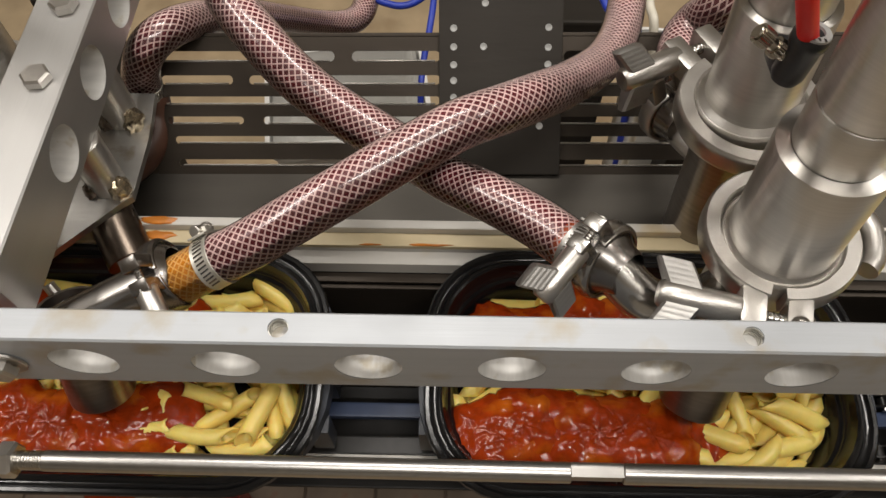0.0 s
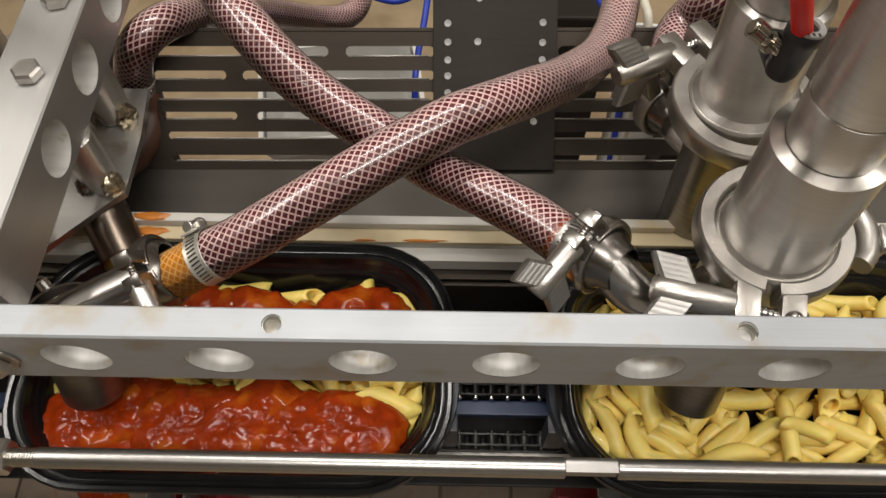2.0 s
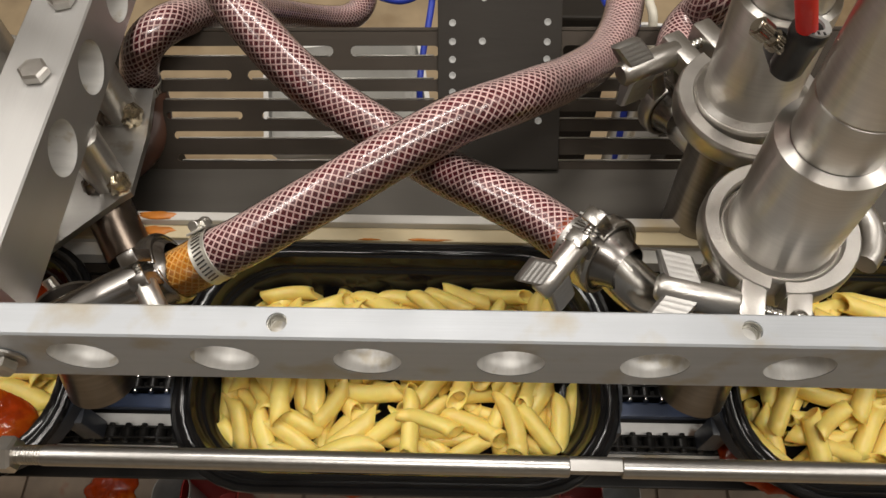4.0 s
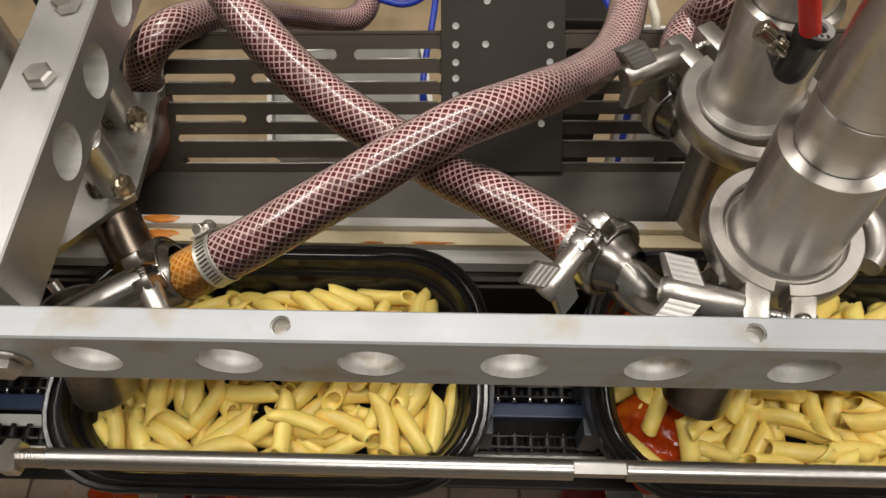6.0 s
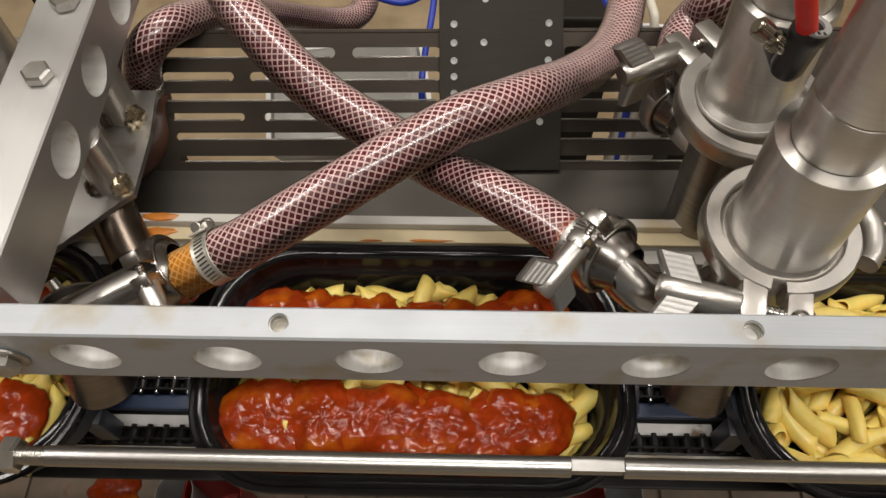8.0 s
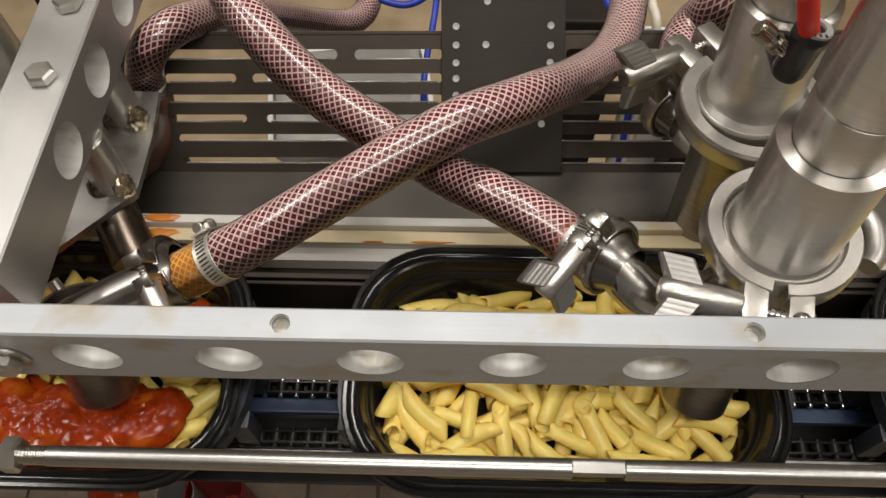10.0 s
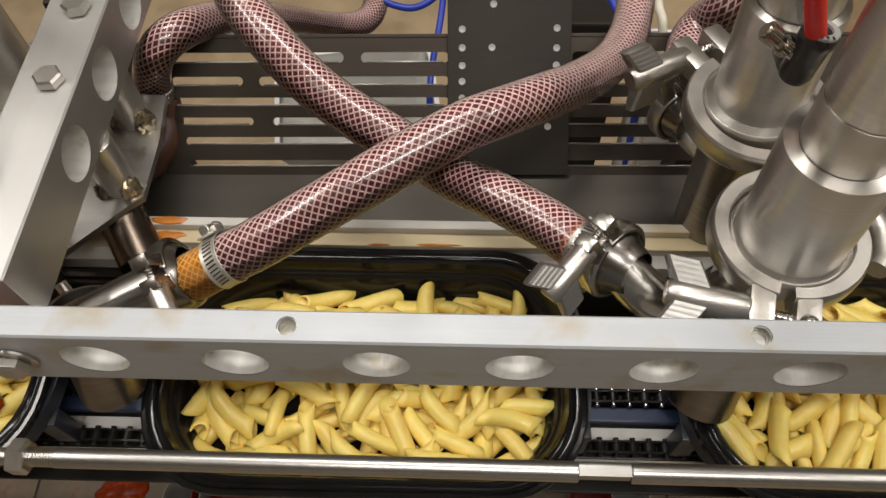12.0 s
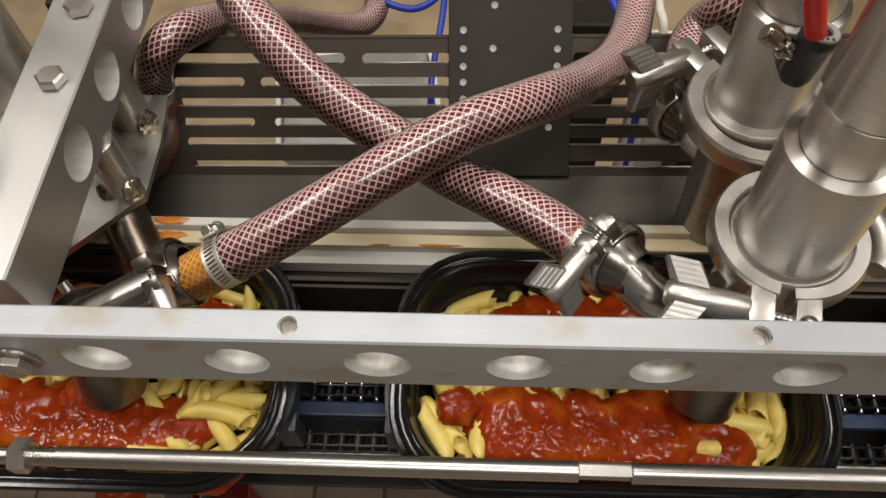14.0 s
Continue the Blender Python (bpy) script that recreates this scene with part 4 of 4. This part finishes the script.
def make_carrier():
    root = thing("tray_carrier", pose(0, TRAY_Y, RIM_Z), "slate-blue plastic carrier frame holding a tray", "tray carrier", "carriers on the conveyor")
    bm = bmesh.new()
    sec = [(TA + 0.004, TB - 0.0085, TR + 0.002, -0.0062), (TA + 0.004, TB - 0.0085, TR + 0.002, -0.022), (TA - 0.011, TB - 0.0150, TR - 0.006, -0.022), (TA - 0.0115, TB - 0.0140, TR - 0.006, -0.0085)]
    sec.append(sec[0])
    rings = [[bm.verts.new((x, y, z)) for x, y in rounded(a, b, r)] for a, b, r, z in sec[:-1]]
    rings.append(rings[0])
    for u, v in zip(rings, rings[1:]):
        for i in range(len(u)):
            j = (i + 1) % len(u)
            bm.faces.new((u[i], u[j], v[j], v[i]))
    part("frame", bm, CARRIER, root)
    for s in (1, -1):
        for y in (-0.0395, 0.0):
            bm = bmesh.new()
            box(bm, (0.016, 0.014, 0.043), (s * (TA - 0.004), y, -0.0410), 0.002)
            part("foot", bm, CARRIER, root)
    return root


def penne_mesh(seed):
    rng = random.Random(seed)
    n, m = 12, 7
    length, r, w = rng.uniform(0.038, 0.045), rng.uniform(0.0064, 0.0074), 0.0015
    bend = rng.uniform(0.0, 0.006)
    squash = rng.uniform(0.84, 1.0)
    verts, faces = [], []

    def put(rad, k, i):
        t = 2 * math.pi * i / n
        y, z = rad * math.cos(t), rad * math.sin(t) * squash
        u = k / (m - 1) * 2 - 1
        x = u * length / 2 + 0.0058 * math.cos(t) * abs(u) ** 3
        return (x, y + bend * (1 - u * u) - bend * 0.5, z)

    for rad in (r, r - w):
        for k in range(m):
            for i in range(n):
                verts.append(put(rad, k, i))
    for k in range(m - 1):
        for i in range(n):
            j = (i + 1) % n
            faces.append((k * n + i, k * n + j, (k + 1) * n + j, (k + 1) * n + i))
            o = m * n
            faces.append((o + k * n + j, o + k * n + i, o + (k + 1) * n + i, o + (k + 1) * n + j))
    for k, flip in ((0, 1), (m - 1, 0)):
        for i in range(n):
            j = (i + 1) % n
            f = (k * n + i, k * n + j, m * n + k * n + j, m * n + k * n + i)
            faces.append(f[::-1] if flip else f)
    return mesh_of("penne", verts, faces, PASTA, True), r


PENNE = [penne_mesh(i) for i in range(9)]


def inside_tray(x, y, a=0.137, b=0.0735, r=0.045):
    dx, dy = max(0.0, abs(x) - a + r), max(0.0, abs(y) - b + r)
    return math.hypot(dx, dy) <= r


def make_pasta(seed, count=130):
    rng = random.Random(seed)
    root = thing("pasta_portion", pose(0, TRAY_Y, RIM_Z), "plain yellow cooked penne heaped in a black tray", "pasta", "pasta portions")
    g = 0.003
    nx, ny = int(0.32 / g), int(0.19 / g)
    field = np.full((nx, ny), -0.0465)
    xs, ys = (np.arange(nx) + 0.5) * g - 0.16, (np.arange(ny) + 0.5) * g - 0.095
    gx, gy = np.meshgrid(xs, ys, indexing="ij")
    for k in range(count):
        me, r = PENNE[rng.randrange(len(PENNE))]
        best = None
        for _ in range(22):
            x, y = rng.uniform(-0.130, 0.130), rng.uniform(-0.066, 0.066)
            a = rng.uniform(0, math.pi)
            c, s = math.cos(a), math.sin(a)
            along, across = (gx - x) * c + (gy - y) * s, -(gx - x) * s + (gy - y) * c
            under = (np.abs(across) < r * 0.75) & (np.abs(along) < 0.020)
            if not all(inside_tray(x + e * 0.0205 * c, y + e * 0.0205 * s) for e in (1, -1)):
                continue
            e1, e2, mid = under & (along < -0.008), under & (along > 0.008), under & (np.abs(along) <= 0.008)
            if not (e1.any() and e2.any() and mid.any()):
                continue
            h1, h2, hm = np.percentile(field[e1], 70), np.percentile(field[e2], 70), np.percentile(field[mid], 75)
            h1, h2 = max(h1, 2 * hm - h2 if hm > (h1 + h2) / 2 else h1), max(h2, 2 * hm - h1 if hm > (h1 + h2) / 2 else h2)
            score = (h1 + h2) / 2
            if best is None or score < best[0]:
                best = (score, x, y, a, h1, h2, under, along)
        if best is None:
            continue
        score, x, y, a, h1, h2, under, along = best
        slope = max(-0.28, min(0.28, (h2 - h1) / 0.028))
        z = (h1 + h2) / 2 + r * 0.74
        ob = new("penne", me)
        ob.parent = root
        ob.matrix_basis = Matrix.Translation((x, y, z)) @ pose(0, 0, 0, 0, 0, math.degrees(a)) @ Matrix.Rotation(-math.atan(slope), 4, "Y") @ pose(0, 0, 0, rng.uniform(0, 360), 0, 0)
        field[under] = np.maximum(field[under], z + along[under] * slope + r * 0.62)
    return root


def dollop_mesh(seed):
    rng = random.Random(seed)
    n, m = 44, 17
    rx, ry, h = rng.uniform(0.030, 0.042), rng.uniform(0.026, 0.035), rng.uniform(0.0105, 0.0135)
    verts, faces = [(0, 0, 0)], []
    off = Vector((seed * 3.7, seed * 1.3, 0))
    for k in range(1, m + 1):
        f = k / m
        for i in range(n):
            t = 2 * math.pi * i / n
            e = 1 + 0.26 * noise.noise(Vector((math.cos(t) * 1.6, math.sin(t) * 1.6, 5)) + off) + 0.10 * noise.noise(Vector((math.cos(t) * 5, math.sin(t) * 5, 8)) + off)
            x, y = f * rx * e * math.cos(t), f * ry * e * math.sin(t)
            lump = noise.noise(Vector((x, y, 0)) * 75 + off) * 0.0034 + abs(noise.noise(Vector((x, y, 0)) * 170 + off)) * 0.0026 + noise.noise(Vector((x, y, 0)) * 420 + off) * 0.0011
            verts.append((x, y, h * (1 - f ** 3.4) + lump * (1 - f ** 6)))
    verts[0] = (0, 0, h)
    for i in range(n):
        faces.append((0, 1 + i, 1 + (i + 1) % n))
    for k in range(m - 1):
        for i in range(n):
            a, b = 1 + k * n + i, 1 + k * n + (i + 1) % n
            faces.append((a, a + n, b + n, b))
    base = len(verts)
    last = 1 + (m - 1) * n
    for i in range(n):
        v = verts[last + i]
        verts.append((v[0] * 0.9, v[1] * 0.9, -0.004))
    for i in range(n):
        j = (i + 1) % n
        faces.append((last + i, base + i, base + j, last + j))
    faces.append(tuple(base + i for i in reversed(range(n))))
    return mesh_of("sauce_dollop", verts, faces, SAUCE, True)


DOLLOPS = [dollop_mesh(i) for i in range(8)]
SPOTS = [-0.107, -0.086, -0.064, -0.042, -0.019, 0.003, 0.026, 0.048, 0.070, 0.092]
SAUCE_TOP, SAUCE_LOW = -0.0200, -0.0650


def small_dollop():
    me = DOLLOPS[3].copy()
    me.transform(Matrix.Diagonal((0.52, 0.50, 0.75, 1)))
    return me


SMALL_DOLLOP = small_dollop()


def make_sauce(seed, dosing, first):
    """dosing: seconds at which the nozzle passes the spot at -0.086; first: the tray's first dollop (whole, late or a separate blob)."""
    rng = random.Random(seed)
    root = thing("tomato_sauce", pose(0, TRAY_Y, RIM_Z), "glossy red tomato sauce with small chunks over the pasta", "sauce", "sauce portions")
    moves = []
    for x in SPOTS:
        for row in (-0.0440, 0.0330):
            blob = first == "blob" and x < -0.09
            if (first == "late" and x < -0.09) or (first == "blob" and (-0.09 < x < -0.08 or (blob and row > 0))):
                continue
            ob = part_mesh("sauce_dollop", SMALL_DOLLOP if blob else DOLLOPS[rng.randrange(8)], root)
            y, turn = row + rng.uniform(-0.009, 0.005), rng.choice((0, 180)) + rng.uniform(-30, 30)
            if blob:
                y += 0.012
            up = pose(x + rng.uniform(-0.006, 0.006), y, SAUCE_TOP + rng.choice((-0.0035, -0.002, -0.0008, 0.0004, 0.001)), rng.uniform(-5, 5), rng.uniform(-6, 6), turn)
            if blob:
                up.translation.z += 0.008
            ob.matrix_basis = up
            low = up.copy()
            low.translation.z = SAUCE_LOW
            mid = up.copy()
            mid.translation.z = up.translation.z - 0.008
            t = dosing + (x + 0.086) / 0.178
            keys = [(t - 0.12, low), (t + 0.03, mid), (t + 0.22, up)]
            inside = [(k, m) for k, m in keys if 0 < k < 14]
            before = [m for k, m in keys if k <= 0]
            start = before[-1] if before else low
            last = inside[-1][1] if inside else start
            moves.append((ob, [(0, start)] + inside + [(14.0, last)]))
    return root, moves


TRAYS = []
FOOD_MOVES = []
tray0, carrier0 = make_tray(), make_carrier()
pastas = [make_pasta(11), make_pasta(23), make_pasta(37), make_pasta(41)]
PLAN = {-1: (0, -0.72, "late"), 0: (1, -0.72, "whole"), 1: (2, 6.14, "late"), 2: (1, 6.13, "whole"), 3: (0, 13.08, "late"), 4: (3, 13.08, "blob"), 5: (2, None, "")}
used = set()
for index, (which, dosing, first) in PLAN.items():
    x = START_X + PITCH * (index - 1)
    home = pose(x, TRAY_Y, RIM_Z)
    tray = tray0 if index == -1 else copy_thing(tray0, home)
    carrier = carrier0 if index == -1 else copy_thing(carrier0, home)
    pasta = pastas[which] if which not in used else copy_thing(pastas[which], home)
    used.add(which)
    riders = [(tray, 0), (carrier, 0), (pasta, 180 if index in (0, 1, 3) else 0)]
    if dosing is not None:
        sauce, moves = make_sauce(100 + index, dosing, first)
        riders.append((sauce, 0))
        FOOD_MOVES += moves
    TRAYS += [(ob, x, turn) for ob, turn in riders]


# ---- things below and behind ----
def catch_floor():
    root = thing("tiled_plinth", pose(0, 0, 0), "beige tiled plinth with sauce stains, conveyor shade in its tile colour", "plinth")
    bm = bmesh.new()
    box(bm, (2.2, 0.9, 0.28), (0.2, 0.10, 0.14))
    part("plinth_block", bm, GROUT, root, smooth=False)
    bm = bmesh.new()
    box(bm, (0.096, 0.096, 0.006), (0, 0, 0), 0.001, None, 1)
    first = part("tile", bm, SHADED_BEIGE, root, smooth=False)
    first.matrix_basis = pose(-0.75, -0.30, 0.282)
    for i in range(20):
        for j in range(8):
            if i or j:
                ob = new("tile", first.data)
                ob.parent = root
                ob.matrix_basis = pose(-0.75 + 0.1 * i, -0.30 + 0.1 * j, 0.282)


catch_floor()


def bin_thing(name, size, at, material, label, rz=0):
    root = thing(name, pose(*at, 0, 0, rz), label, "bin")
    bm = bmesh.new()
    sx, sy, sz = size
    sec = [(sx * 0.44, sy * 0.44, 0.02, 0), (sx * 0.49, sy * 0.49, 0.025, sz), (sx * 0.52, sy * 0.52, 0.03, sz), (sx * 0.52, sy * 0.52, 0.03, sz - 0.012), (sx * 0.50, sy * 0.50, 0.026, sz - 0.012)]
    loft(bm, sec[:2], False)
    loft(bm, sec[1:], False)
    loft(bm, [(sx * 0.47, sy * 0.47, 0.02, sz), (sx * 0.43, sy * 0.43, 0.02, 0.01)])
    bm.faces.new([bm.verts.new((x, y, 0)) for x, y in rounded(sx * 0.44, sy * 0.44, 0.02)])
    part("shell", bm, material, root)


bin_thing("plastic_crate", (0.070, 0.10, 0.14), (-0.092, 0.025, 0.285), BIN_RED, "red plastic crate under the conveyor")
bin_thing("plastic_crate", (0.052, 0.09, 0.14), (0.370, 0.034, 0.285), BIN_RED, "narrow red plastic crate under the conveyor")
bin_thing("plastic_bin", (0.046, 0.09, 0.14), (-0.140, 0.023, 0.285), GREY_PLASTIC, "small pale grey plastic bin beside the red crate")
bin_thing("plastic_bin", (0.046, 0.09, 0.14), (0.420, 0.035, 0.285), GREY_PLASTIC, "small pale grey plastic bin beside the narrow crate")
spill = new("sauce_spill", DOLLOPS[5])
spill.matrix_basis = pose(-0.273, 0.070, 0.2862)
tagged(spill, "orange-red sauce spilled on the tiled plinth", "stain")
bin_thing("plastic_bin", (0.24, 0.20, 0.22), (0.04, 0.62, 0.285), BIN_WHITE, "white plastic bin behind the slotted panel", 8)
bin_thing("plastic_bin", (0.20, 0.16, 0.30), (0.55, 0.60, 0.285), BIN_WHITE, "white plastic bin standing behind the cylinders", -6)
CABLE_RUNS = (
    ([(0.020, 0.70, 0.78), (0.087, 0.600, 0.738), (0.122, 0.578, 0.727), (0.157, 0.583, 0.729), (0.20, 0.62, 0.75)], 0.0045, BLUE, "cable", "blue cable looping behind the panel"),
    ([(0.182, 0.66, 0.80), (0.177, 0.590, 0.735), (0.172, 0.554, 0.712), (0.165, 0.517, 0.692), (0.162, 0.474, 0.660), (0.165, 0.45, 0.50), (0.17, 0.44, 0.290)], 0.0042, BLUE, "cable", "blue cable hanging behind the slotted panel"),
    ([(0.365, 0.66, 0.85), (0.373, 0.573, 0.777), (0.379, 0.547, 0.763), (0.395, 0.530, 0.750), (0.43, 0.545, 0.70), (0.465, 0.55, 0.290)], 0.0052, BLUE, "cable", "blue cable beside the mounting plate"),
    ([(0.398, 0.56, 0.90), (0.404, 0.493, 0.847), (0.407, 0.468, 0.832), (0.411, 0.442, 0.818), (0.420, 0.43, 0.70), (0.43, 0.43, 0.290)], 0.0048, CREAM, "cable", "cream plastic tube behind the hoses"))
for pts, r, ma, nm, lab in CABLE_RUNS:
    root = thing(nm, pose(0, 0, 0), lab, "cable")
    swept("cord", pts, r, ma, root, n=10)
for x, y, lab in ((0.520, 0.50, "dark steel machine upright behind the panel"), (-0.20, 0.46, "dark steel machine upright behind the side beam")):
    root = thing("machine_upright", pose(x, y, 0), lab, "machine frame")
    bm = bmesh.new()
    box(bm, (0.05, 0.05, 0.86), (0, 0, 0.43), 0.003)
    part("post", bm, DARK_STEEL, root, smooth=False)


def control_box():
    root = thing("control_box", pose(0.372, 0.70, 0), "dark steel cabinet standing behind the machine", "cabinet")
    bm = bmesh.new()
    box(bm, (0.11, 0.16, 0.66), (0, 0, 0.33), 0.004)
    part("cabinet_body", bm, DARK_STEEL, root, smooth=False)
    bm = bmesh.new()
    box(bm, (0.096, 0.004, 0.60), (0, -0.081, 0.33), 0.0015)
    part("cabinet_door", bm, DARK_STEEL, root, smooth=False)


control_box()


# ---- movement ----
def motions():
    for ob, x, turn in TRAYS:
        walk(ob, [(t, pose(x + d, TRAY_Y, RIM_Z, 0, 0, turn)) for t, d in BELT])
    for c in CHAINS:
        base = c.matrix_basis.translation.copy()
        walk(c, [(t, pose(base.x + d, base.y, base.z)) for t, d in BELT])
    for ob, rows in FOOD_MOVES:
        walk(ob, rows)


motions()
